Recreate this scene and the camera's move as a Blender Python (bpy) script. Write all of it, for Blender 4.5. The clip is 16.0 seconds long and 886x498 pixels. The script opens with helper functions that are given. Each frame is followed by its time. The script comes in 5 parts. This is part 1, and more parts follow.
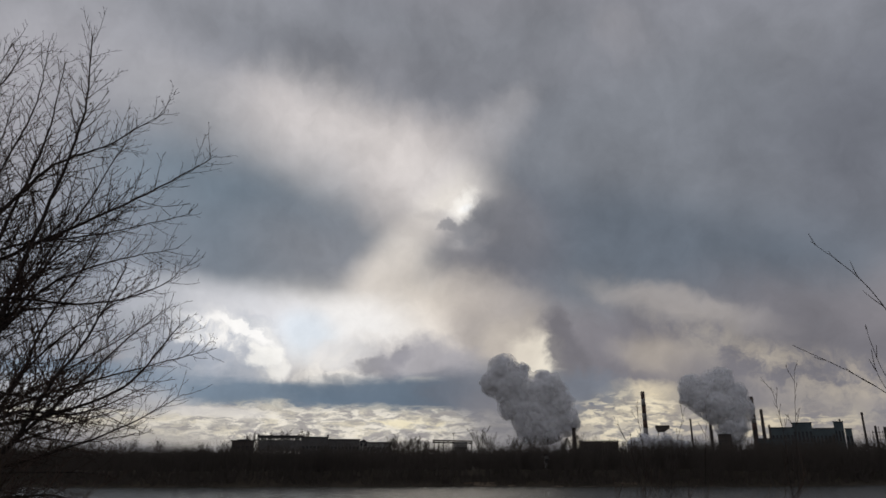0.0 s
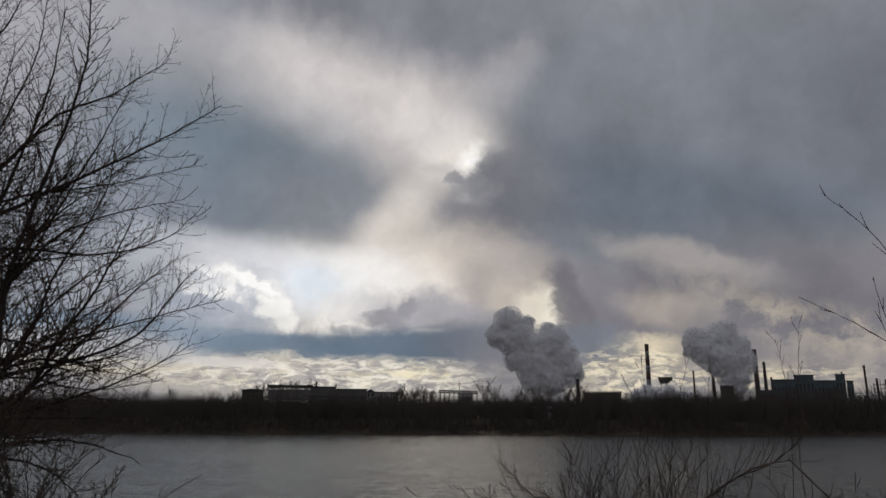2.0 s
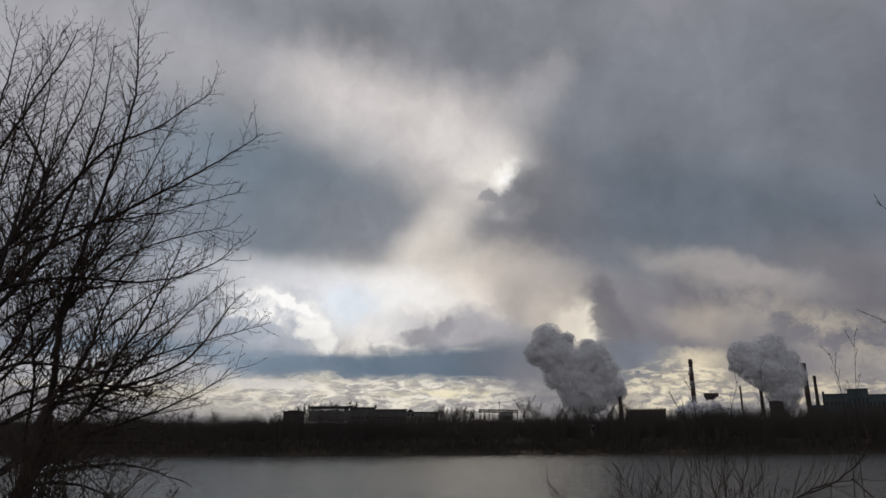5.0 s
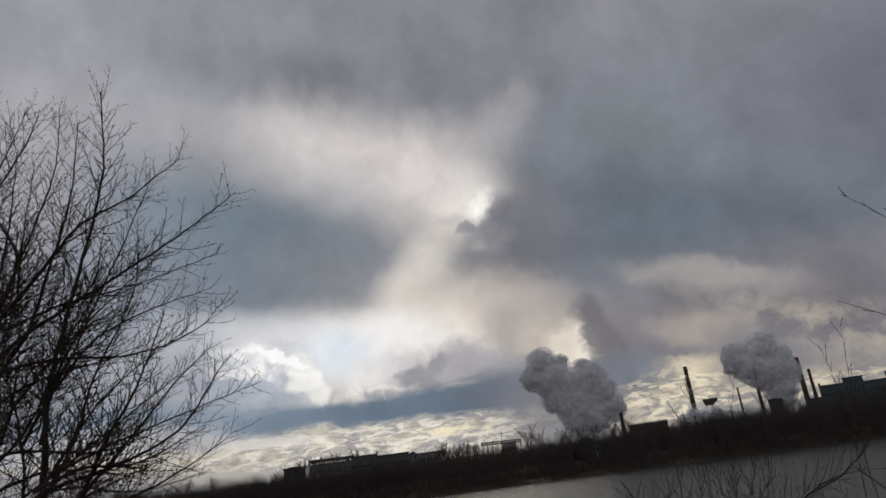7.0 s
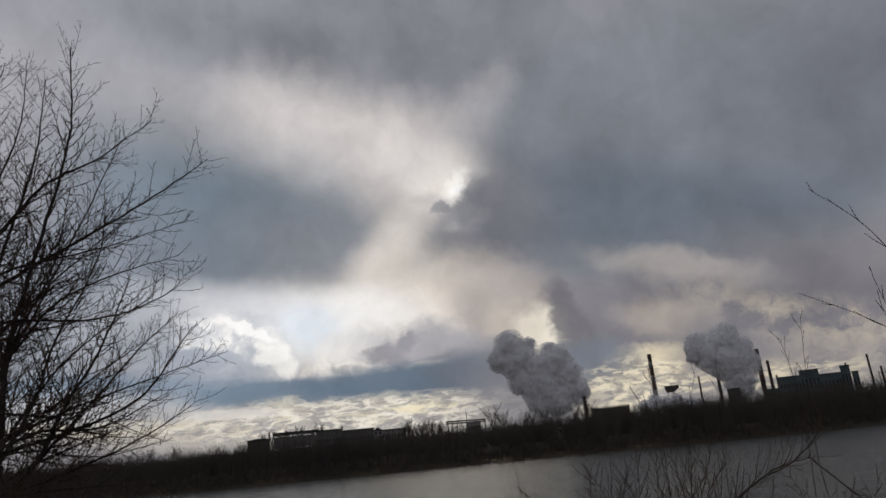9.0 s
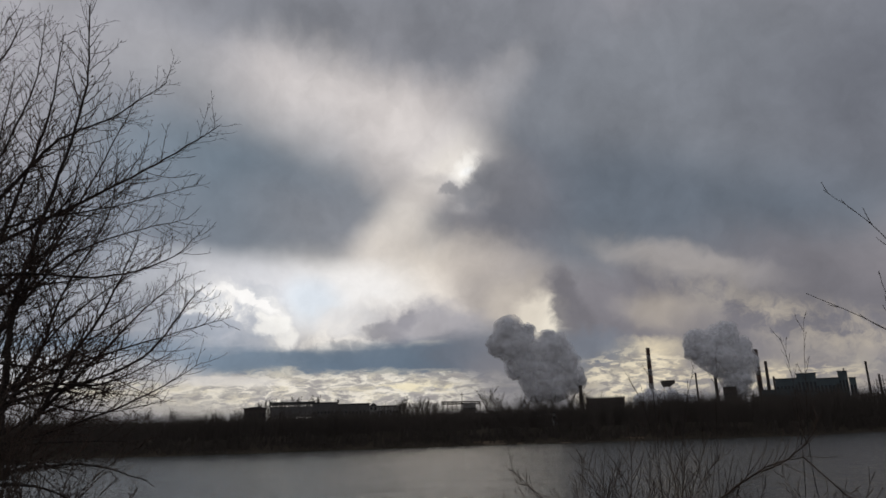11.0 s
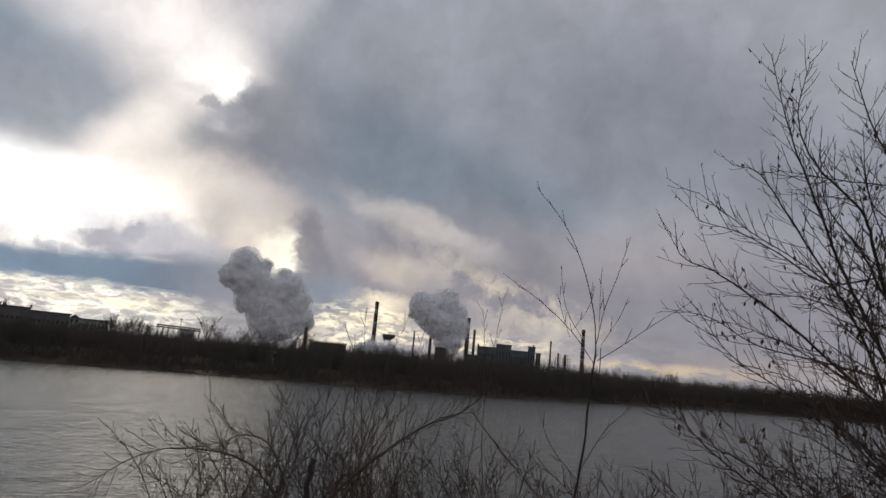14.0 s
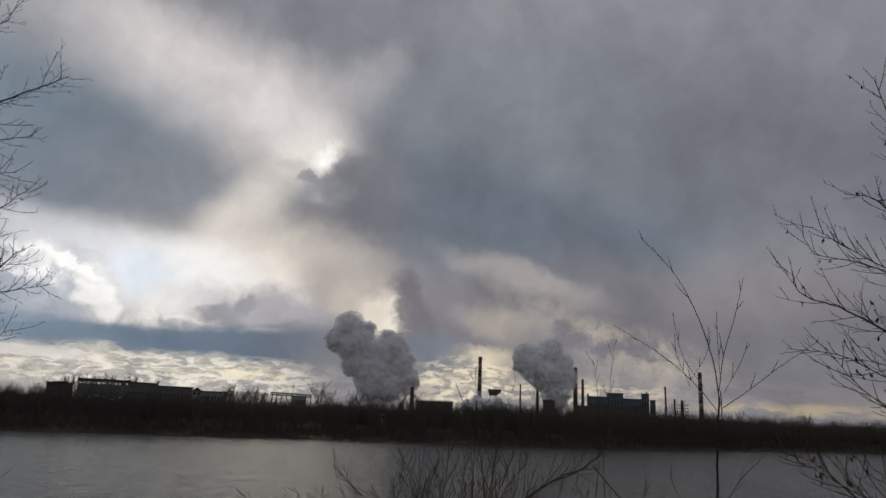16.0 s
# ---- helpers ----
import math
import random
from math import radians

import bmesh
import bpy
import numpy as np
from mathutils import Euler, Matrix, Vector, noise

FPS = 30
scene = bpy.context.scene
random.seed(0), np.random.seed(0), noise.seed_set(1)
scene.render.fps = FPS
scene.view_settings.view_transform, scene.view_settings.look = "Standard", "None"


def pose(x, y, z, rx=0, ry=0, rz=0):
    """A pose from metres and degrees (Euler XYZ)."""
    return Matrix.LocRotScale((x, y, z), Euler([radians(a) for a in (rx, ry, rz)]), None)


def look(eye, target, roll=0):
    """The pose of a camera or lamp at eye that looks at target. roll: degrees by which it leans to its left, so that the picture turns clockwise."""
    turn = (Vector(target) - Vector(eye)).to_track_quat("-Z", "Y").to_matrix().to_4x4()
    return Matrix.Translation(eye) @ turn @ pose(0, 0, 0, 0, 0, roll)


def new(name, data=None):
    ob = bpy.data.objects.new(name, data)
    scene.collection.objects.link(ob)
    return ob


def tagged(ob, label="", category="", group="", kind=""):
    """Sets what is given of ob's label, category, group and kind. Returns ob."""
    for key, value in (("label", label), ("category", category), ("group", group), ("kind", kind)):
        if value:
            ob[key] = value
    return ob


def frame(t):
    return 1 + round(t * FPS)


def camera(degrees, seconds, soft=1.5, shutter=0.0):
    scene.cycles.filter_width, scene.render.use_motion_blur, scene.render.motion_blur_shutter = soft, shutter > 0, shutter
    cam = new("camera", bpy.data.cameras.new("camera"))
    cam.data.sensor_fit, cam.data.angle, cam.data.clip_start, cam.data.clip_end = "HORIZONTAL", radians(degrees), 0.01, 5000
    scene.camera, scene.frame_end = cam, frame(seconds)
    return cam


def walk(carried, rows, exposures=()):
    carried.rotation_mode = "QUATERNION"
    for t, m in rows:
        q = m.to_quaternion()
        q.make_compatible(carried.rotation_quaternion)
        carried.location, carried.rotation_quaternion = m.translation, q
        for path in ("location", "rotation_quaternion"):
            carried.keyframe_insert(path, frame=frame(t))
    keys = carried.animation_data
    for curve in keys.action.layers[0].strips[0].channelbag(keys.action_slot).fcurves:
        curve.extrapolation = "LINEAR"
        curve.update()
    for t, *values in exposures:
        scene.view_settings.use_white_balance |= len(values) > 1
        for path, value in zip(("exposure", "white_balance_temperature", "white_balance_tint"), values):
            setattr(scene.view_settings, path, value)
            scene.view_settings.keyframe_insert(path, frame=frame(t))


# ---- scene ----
# ---- camera ----
cam = camera(67.69, 16.0, soft=1.6)
PATH = [
    (0, pose(0.000, 0.000, 8.500, 107.30, -0.00, 0.00)),
    (0.5, pose(-0.001, -0.003, 8.474, 106.40, -0.19, 0.05)),
    (1, pose(0.004, 0.049, 8.489, 104.43, -0.36, 0.17)),
    (1.5, pose(-0.029, 0.049, 8.480, 103.63, -0.42, 0.28)),
    (2, pose(-0.003, 0.015, 8.486, 103.24, -0.27, 0.49)),
    (2.5, pose(-0.016, 0.024, 8.480, 103.55, 0.05, 1.40)),
    (3, pose(-0.010, 0.027, 8.492, 104.38, -0.04, 2.50)),
    (3.5, pose(-0.020, -0.031, 8.489, 104.72, 0.11, 3.47)),
    (6, pose(-0.083, 0.013, 8.514, 104.97, 0.62, 4.21)),
    (6.5, pose(-0.078, 0.008, 8.521, 106.94, 6.53, 6.03)),
    (7, pose(-0.063, -0.029, 8.511, 107.95, 7.04, 4.19)),
    (7.5, pose(-0.063, -0.004, 8.507, 108.25, 7.54, 2.91)),
    (8, pose(-0.049, 0.028, 8.496, 107.23, 6.09, 1.67)),
    (8.5, pose(-0.051, -0.018, 8.496, 106.29, 5.67, 1.12)),
    (11, pose(-0.089, -0.018, 8.470, 104.19, 1.76, 0.75)),
    (11.5, pose(-0.048, -0.049, 8.494, 102.45, 1.33, -4.46)),
    (12, pose(-0.065, -0.123, 8.461, 99.48, 0.85, -14.28)),
    (12.5, pose(-0.119, -0.231, 8.443, 97.46, 1.03, -22.30)),
    (13, pose(-0.113, -0.241, 8.451, 97.41, 0.70, -25.75)),
    (13.5, pose(-0.082, -0.231, 8.459, 98.24, -0.01, -24.92)),
    (14, pose(0.040, -0.090, 8.453, 100.05, -5.33, -22.65)),
    (14.5, pose(0.035, -0.100, 8.478, 102.40, -5.38, -18.17)),
    (15, pose(-0.031, -0.150, 8.475, 103.46, -5.21, -14.91)),
    (15.5, pose(-0.086, -0.228, 8.466, 103.86, -4.16, -13.89)),
    (16, pose(-0.104, -0.244, 8.478, 104.05, -2.43, -13.50)),
]
walk(cam, PATH, [(0, -0.05), (12.0, -0.05), (12.5, 0.08), (13.0, 0.3), (13.5, 0.48), (14.0, 0.55), (14.5, 0.35), (15.0, 0.15), (16.0, 0.0)])

# ---- sky, sun ----
SUN_AZ, SUN_EL = 1.7, 20.5


def linear(c):
    return tuple(v / 255 / 12.92 if v < 10 else ((v / 255 + 0.055) / 1.055) ** 2.4 for v in c) + (1.0,)


world = bpy.data.worlds.new("sky")
scene.world = world
world.use_nodes = True
wt = world.node_tree
wt.nodes.clear()


def wn(kind, **sets):
    n = wt.nodes.new(kind)
    for k, v in sets.items():
        setattr(n, k, v)
    return n


def wmath(op, a, b=None, c=None):
    n = wn("ShaderNodeMath", operation=op)
    for i, v in enumerate((a, b, c)):
        if v is None:
            continue
        if isinstance(v, (int, float)):
            n.inputs[i].default_value = v
        else:
            wt.links.new(v, n.inputs[i])
    return n.outputs[0]


def wvec(op, a, b=None):
    n = wn("ShaderNodeVectorMath", operation=op)
    for i, v in enumerate((a, b)):
        if v is None:
            continue
        if isinstance(v, tuple):
            n.inputs[i].default_value = v
        else:
            wt.links.new(v, n.inputs[i])
    return n.outputs[0]


def wnoise(vec, scale, detail, rough=0.55):
    n = wn("ShaderNodeTexNoise", noise_dimensions="3D")
    n.inputs["Scale"].default_value, n.inputs["Detail"].default_value, n.inputs["Roughness"].default_value = scale, detail, rough
    wt.links.new(vec, n.inputs["Vector"])
    return n


# the sky's own coordinates: degrees of azimuth (from +y towards +x) and of elevation
direction = wn("ShaderNodeTexCoord").outputs["Generated"]
axes = wn("ShaderNodeSeparateXYZ")
wt.links.new(direction, axes.inputs[0])
az = wmath("MULTIPLY", wmath("ARCTAN2", axes.outputs[0], axes.outputs[1]), 57.2958)
el = wmath("MULTIPLY", wmath("ARCSINE", axes.outputs[2]), 57.2958)
both = wn("ShaderNodeCombineXYZ")
wt.links.new(az, both.inputs[0])
wt.links.new(el, both.inputs[1])
plain = both.outputs[0]


def warped(vec, scale, detail, amount, rough=0.55):
    n = wnoise(vec, scale, detail, rough)
    rgb = wn("ShaderNodeSeparateColor")
    wt.links.new(n.outputs["Color"], rgb.inputs[0])
    off = wn("ShaderNodeCombineXYZ")
    for i in (0, 1):
        wt.links.new(wmath("MULTIPLY_ADD", rgb.outputs[i], amount, -amount / 2), off.inputs[i])
    return wvec("ADD", vec, off.outputs[0])


SOFT = warped(plain, 0.08, 4.0, 3.6)
WISP = warped(warped(plain, 0.13, 3.0, 3.4), 0.6, 4.0, 1.4)
PUFF = warped(warped(plain, 0.25, 3.0, 2.4), 0.9, 6.0, 1.7, 0.6)
FLAT = warped(wvec("MULTIPLY", plain, (1.0, 3.2, 1.0)), 0.22, 6.0, 5.0, 0.62)



def blotches(vec, scale, detail, low, high):
    r = wn("ShaderNodeMapRange", interpolation_type="SMOOTHSTEP")
    wt.links.new(wnoise(vec, scale, detail, 0.62).outputs["Fac"], r.inputs["Value"])
    r.inputs[1].default_value, r.inputs[2].default_value = low, high
    return r.outputs[0]


LUMPS = blotches(PUFF, 0.4, 6.0, 0.36, 0.66)
STREAKS = blotches(FLAT, 0.3, 6.0, 0.42, 0.58)
CELLS = blotches(FLAT, 0.75, 5.0, 0.46, 0.57)
CURDS = blotches(wvec("ADD", FLAT, (37.0, 11.0, 5.0)), 0.6, 6.0, 0.47, 0.58)
AXES = {}
for coords in (plain, SOFT, WISP, PUFF, FLAT):
    split = wn("ShaderNodeSeparateXYZ")
    wt.links.new(coords, split.inputs[0])
    AXES[coords] = (split.outputs[0], split.outputs[1])
sky = wn("ShaderNodeTexSky", sky_type="NISHITA", sun_disc=False, sun_elevation=radians(SUN_EL), sun_rotation=radians(SUN_AZ))
blue = wn("ShaderNodeMix", data_type="RGBA")
blue.inputs["Factor"].default_value = 0.07
blue.inputs["A"].default_value = (0, 0, 0, 1)
wt.links.new(sky.outputs[0], blue.inputs["B"])
layer = blue.outputs["Result"]


def cloud(a, e, ra, re, turn, colour, cover, edge, coords, broken=None):
    """A patch of cloud over all before: its place and half size in degrees, its turn, colour, cover and softness of edge."""
    global layer
    k = 3.2 if coords is FLAT else 1.0
    e, re, c, s = e * k, re * k, math.cos(radians(turn)), math.sin(radians(turn))
    pa, pe = AXES[coords]
    u = wmath("MULTIPLY_ADD", pe, s / ra, wmath("MULTIPLY_ADD", pa, c / ra, -(c * a + s * e) / ra))
    v = wmath("MULTIPLY_ADD", pe, c / re, wmath("MULTIPLY_ADD", pa, -s / re, (s * a - c * e) / re))
    far = wmath("SQRT", wmath("MULTIPLY_ADD", u, u, wmath("MULTIPLY", v, v)))
    r = wn("ShaderNodeMapRange", interpolation_type="SMOOTHSTEP")
    wt.links.new(far, r.inputs["Value"])
    for i, v in enumerate((1.0 + edge / 2, 1.0 - edge / 2, 0.0, cover)):
        r.inputs[1 + i].default_value = v
    mix = wn("ShaderNodeMix", data_type="RGBA")
    amount = wmath("MULTIPLY", r.outputs[0], broken) if broken else r.outputs[0]
    wt.links.new(amount, mix.inputs["Factor"])
    wt.links.new(layer, mix.inputs["A"])
    mix.inputs["B"].default_value = linear(colour)
    layer = mix.outputs["Result"]


# the cloud deck all round, then its patches from the highest to the nearest
cloud(0.0, 30.0, 400.0, 200.0, 0, (134, 135, 141), 0.97, 0.1, SOFT)
cloud(0.0, 0.0, 400.0, 9.0, 0, (138, 136, 138), 0.8, 1.2, SOFT)
cloud(-36.1, 28.9, 18.7, 13.3, -8, (158, 159, 165), 0.9, 1.3, SOFT)
cloud(-28.7, 24.7, 10.6, 3.9, -21, (178, 176, 180), 0.7, 1.4, SOFT)
cloud(-34.5, 26.0, 7.7, 6.3, 13, (168, 167, 172), 0.7, 1.4, SOFT)
cloud(-12.0, 35.3, 21.8, 5.1, -13, (132, 135, 142), 0.8, 1.1, SOFT)
cloud(-25.7, 37.6, 12.7, 2.5, -3, (150, 152, 158), 0.6, 1.2, SOFT)
cloud(-2.1, 30.0, 9.6, 2.7, -9, (128, 130, 137), 0.7, 1.1, WISP)
cloud(10.8, 32.8, 7.6, 4.2, -12, (114, 117, 123), 0.85, 1.2, WISP)
cloud(-7.0, 32.0, 10.0, 2.8, -8, (120, 122, 128), 0.75, 1.2, WISP)
cloud(17.8, 33.9, 2.8, 1.8, -32, (158, 156, 160), 0.7, 1.3, WISP)
cloud(24.8, 30.1, 17.2, 5.1, -9, (138, 140, 147), 0.8, 1.3, SOFT)
cloud(-5.9, 29.9, 3.3, 4.2, 12, (140, 141, 147), 0.6, 1.3, WISP)
cloud(-19.7, 26.0, 7.8, 2.8, -23, (186, 183, 184), 0.75, 1.4, SOFT)
cloud(-12.7, 26.1, 7.4, 3.6, -20, (210, 204, 202), 0.85, 1.3, WISP)
cloud(-7.5, 25.4, 9.1, 4.1, -22, (212, 206, 203), 0.85, 1.3, WISP)
cloud(-1.2, 23.5, 6.7, 3.9, -24, (206, 199, 196), 0.85, 1.3, WISP)
cloud(4.4, 26.6, 3.6, 2.2, 40, (178, 175, 176), 0.65, 1.5, WISP)
cloud(6.6, 29.0, 2.6, 1.2, 35, (162, 161, 164), 0.6, 1.5, WISP)
cloud(2.0, 24.3, 3.1, 3.4, 16, (188, 183, 182), 0.6, 1.4, WISP)
cloud(-4.0, 16.6, 3.4, 5.2, -38, (212, 205, 197), 0.75, 1.5, SOFT)
cloud(-5.5, 21.1, 6.6, 2.9, -19, (182, 177, 176), 0.5, 1.4, WISP)
cloud(20.1, 18.8, 17.5, 9.8, -2, (106, 115, 125), 0.96, 1.1, SOFT)
cloud(33.9, 23.4, 12.6, 9.5, -15, (120, 123, 131), 0.8, 1.3, SOFT)
cloud(24.0, 28.2, 12.0, 4.2, 12, (134, 136, 142), 0.7, 1.5, SOFT)
cloud(15.0, 18.0, 18.5, 10.3, 33, (124, 128, 135), 0.82, 0.42, WISP)
cloud(18.0, 16.8, 15.1, 4.2, -12, (93, 104, 116), 0.65, 1.3, SOFT)
cloud(5.8, 17.9, 5.5, 4.9, 35, (108, 111, 119), 0.85, 1, WISP)
cloud(3.6, 14.6, 5.5, 3.0, -32, (120, 120, 126), 0.7, 1.2, WISP)
cloud(-15.5, 18.0, 13.6, 6.2, -23, (102, 115, 126), 0.93, 1.8, SOFT)
cloud(-22.1, 20.3, 8.0, 3.7, -20, (112, 126, 138), 0.7, 1.3, SOFT)
cloud(-8.5, 14.8, 8.4, 3.4, -19, (122, 124, 131), 0.75, 1.9, SOFT)
cloud(-26.2, 15.4, 6.3, 4.9, 5, (128, 137, 148), 0.7, 1.3, SOFT)
cloud(-32.8, 11.4, 6.1, 6.2, 5, (150, 156, 166), 0.6, 1.3, SOFT)
cloud(-2.9, 20.2, 4.6, 2.5, -29, (180, 175, 173), 0.6, 1.3, WISP)
cloud(-0.8, 22.5, 6.7, 2.9, -25, (216, 210, 206), 0.75, 1.5, SOFT)
cloud(0.7, 21.6, 2.8, 1.7, 26, (232, 226, 217), 0.8, 1.6, WISP)
cloud(5.8, 18.8, 3.5, 3.5, 35, (110, 112, 119), 0.85, 1, WISP)
cloud(1.9, 21.0, 1.5, 0.8, 30, (250, 246, 238), 0.95, 1.4, PUFF)
cloud(2.1, 20.8, 0.6, 0.3, 21, (255, 254, 250), 1, 1.2, plain)
cloud(0.5, 19.6, 3.1, 0.7, -16, (170, 167, 168), 0.5, 1.5, WISP)
cloud(1.2, 17.6, 0.7, 0.4, -2, (186, 184, 184), 0.6, 1.4, plain)
cloud(-11.0, 15.2, 6.0, 3.6, -20, (138, 141, 147), 0.6, 1.8, SOFT)
cloud(-4.6, 16.2, 1.9, 4.6, -42, (224, 216, 206), 0.65, 1.6, SOFT)
cloud(1.6, 15.0, 2.6, 2.4, -40, (124, 123, 127), 0.7, 1.1, WISP)
cloud(2.9, 19.5, 2.3, 1.2, 30, (118, 120, 126), 0.7, 1.1, PUFF)
cloud(0.5, 19.3, 1.0, 0.5, 12, (134, 134, 138), 0.7, 0.9, PUFF)
cloud(-7.5, 9.6, 14.3, 3.0, -1, (238, 232, 224), 0.95, 1.7, SOFT)
cloud(0.4, 11.3, 7.4, 3.4, -17, (226, 216, 203), 0.8, 1.3, WISP)
cloud(4.4, 11.1, 4.4, 3.4, -32, (176, 168, 162), 0.7, 1.2, WISP)
cloud(-10.0, 10.2, 7.2, 2.2, -0, (247, 245, 242), 0.85, 1.3, SOFT)
cloud(-18.0, 11.8, 6.8, 1.7, -8, (206, 207, 211), 0.8, 1.3, SOFT)
cloud(-11.4, 9.5, 2.4, 1.6, -20, (210, 220, 229), 0.75, 1.3, SOFT)
cloud(17.0, 7.5, 12.4, 4.2, -9, (124, 121, 126), 0.9, 1, WISP)
cloud(29.5, 8.1, 11.2, 4.7, -12, (120, 118, 123), 0.9, 1.1, WISP)
cloud(6.2, 8.1, 4.3, 2.4, -23, (150, 144, 142), 0.8, 1.1, WISP)
cloud(46.4, 5.5, 17.1, 4.9, -3, (116, 114, 120), 0.9, 1.1, SOFT)
cloud(40.2, 11.1, 6.8, 2.8, 6, (142, 137, 140), 0.6, 1.4, SOFT)
cloud(45.2, 19.1, 18.3, 6.4, -17, (110, 113, 121), 0.7, 1.2, SOFT)
cloud(19.8, 11.8, 6.4, 1.2, -19, (168, 162, 158), 0.75, 1.3, WISP)
cloud(26.5, 5.8, 7.7, 1.9, -29, (176, 168, 156), 0.7, 1.4, WISP, LUMPS)
cloud(18.4, 7.5, 3.4, 1.3, -18, (180, 170, 158), 0.7, 1.4, WISP)
cloud(29.6, 5.8, 6.2, 1.4, -15, (186, 175, 158), 0.7, 1.3, PUFF, LUMPS)
cloud(21.8, 4.7, 7.5, 1.4, -3, (134, 130, 132), 0.6, 1.2, PUFF, LUMPS)
cloud(8.3, 7.9, 2.4, 1.9, -36, (244, 236, 218), 0.98, 0.7, PUFF)
cloud(6.0, 8.8, 2.9, 2.4, -26, (216, 206, 192), 0.6, 1.2, WISP)
cloud(10.1, 9.1, 1.3, 2.9, 8, (114, 112, 117), 0.9, 0.8, PUFF)
cloud(11.3, 6.7, 1.4, 1.9, 13, (116, 114, 119), 0.8, 0.9, PUFF)
cloud(17.0, 4.0, 3.8, 1.6, 2, (226, 212, 182), 0.95, 0.8, PUFF)
cloud(18.5, 2.7, 4.3, 0.9, 2, (214, 201, 174), 0.8, 1, PUFF, LUMPS)
cloud(12.8, 2.0, 2.9, 1.4, 2, (228, 215, 186), 0.9, 0.9, PUFF)
cloud(16.5, 3.3, 5.3, 1.6, 2, (158, 153, 149), 0.8, 1, PUFF, LUMPS)
cloud(12.1, 4.8, 3.4, 1.7, -7, (118, 124, 134), 0.85, 1, PUFF)
cloud(23.7, 2.4, 7.4, 1.2, -2, (196, 185, 164), 0.75, 1.2, PUFF, LUMPS)
cloud(33.4, 2.3, 8.0, 1.2, -1, (146, 140, 138), 0.8, 1.2, FLAT, STREAKS)
cloud(41.8, 1.4, 7.4, 0.4, 1, (186, 170, 140), 0.85, 1.2, FLAT, STREAKS)
cloud(50.8, 1.8, 8.3, 1.1, -2, (134, 127, 126), 0.7, 1.3, FLAT)
cloud(-19.6, 7.3, 6.1, 3.9, -6, (178, 182, 190), 0.9, 0.7, PUFF)
cloud(-21.0, 11.2, 4.6, 1.4, -6, (214, 214, 216), 0.85, 0.9, PUFF)
cloud(-19.0, 10.1, 4.5, 1.6, -22, (240, 238, 234), 0.95, 0.5, PUFF)
cloud(-15.7, 8.6, 2.5, 1.7, -45, (243, 241, 236), 0.95, 0.5, PUFF)
cloud(-19.1, 8.6, 3.7, 1.4, -17, (184, 187, 194), 0.85, 0.7, PUFF, LUMPS)
cloud(-17.1, 7.8, 2.7, 1.1, -15, (200, 201, 205), 0.8, 0.8, PUFF, LUMPS)
cloud(-20.9, 9.4, 1.7, 0.6, 3, (242, 240, 236), 0.9, 0.6, PUFF)
cloud(-20.9, 7.9, 3.1, 0.9, -1, (158, 165, 176), 0.85, 0.8, PUFF)
cloud(-18.4, 6.4, 4.7, 0.9, -2, (150, 159, 171), 0.8, 0.9, PUFF, LUMPS)
cloud(-13.9, 6.9, 1.0, 1.0, -64, (240, 237, 230), 0.85, 0.7, PUFF)
cloud(-17.8, 9.4, 4.2, 2.1, -20, (176, 181, 190), 0.8, 0.9, PUFF, LUMPS)
cloud(-17.6, 10.4, 3.5, 0.5, -26, (250, 248, 244), 0.9, 0.6, PUFF)
cloud(-20.3, 11.1, 2.2, 0.4, -7, (248, 246, 242), 0.9, 0.6, PUFF)
cloud(-15.0, 7.8, 0.7, 1.5, -63, (248, 246, 240), 0.85, 0.6, PUFF)
cloud(-5.1, 7.9, 4.9, 1.9, -1, (236, 230, 222), 0.85, 0.9, PUFF, LUMPS)
cloud(-22.1, 12.2, 3.1, 1.0, -8, (200, 201, 205), 0.8, 0.9, PUFF)
cloud(-25.4, 11.0, 3.7, 2.7, 3, (170, 174, 182), 0.7, 1.1, PUFF)
cloud(-27.9, 7.4, 5.0, 2.2, 2, (160, 166, 176), 0.7, 1.1, PUFF, LUMPS)
cloud(-8.3, 8.1, 3.0, 1.4, -5, (226, 224, 222), 0.9, 1, PUFF)
cloud(-6.6, 6.9, 4.4, 1.5, -2, (238, 233, 226), 0.85, 0.8, PUFF, LUMPS)
cloud(-9.6, 6.0, 2.4, 0.9, -6, (242, 237, 228), 0.85, 0.7, PUFF, LUMPS)
cloud(-5.4, 7.3, 2.0, 0.9, 10, (118, 118, 124), 0.75, 0.8, PUFF)
cloud(-3.7, 8.2, 0.8, 0.9, 40, (110, 110, 116), 0.85, 0.7, PUFF)
cloud(-4.6, 6.2, 0.9, 0.8, 0, (124, 124, 130), 0.8, 0.8, PUFF)
cloud(-1.5, 7.3, 5.1, 2.1, -4, (158, 156, 162), 0.85, 1, PUFF)
cloud(-12.5, 5.5, 3.6, 0.9, -8, (236, 231, 222), 0.9, 0.9, PUFF, LUMPS)
cloud(-2.2, 6.0, 1.8, 0.3, -1, (222, 216, 206), 0.8, 1, FLAT)
cloud(-15.5, 4.8, 7.6, 1.1, -5, (112, 129, 145), 0.92, 0.8, FLAT)
cloud(-3.9, 4.8, 8.9, 1.5, -2, (98, 113, 128), 0.95, 0.8, FLAT)
cloud(2.5, 5.3, 4.3, 1.9, -16, (106, 112, 122), 0.85, 1, FLAT)
cloud(-28.5, 5.7, 9.1, 1.1, 1, (126, 141, 156), 0.85, 1, FLAT)
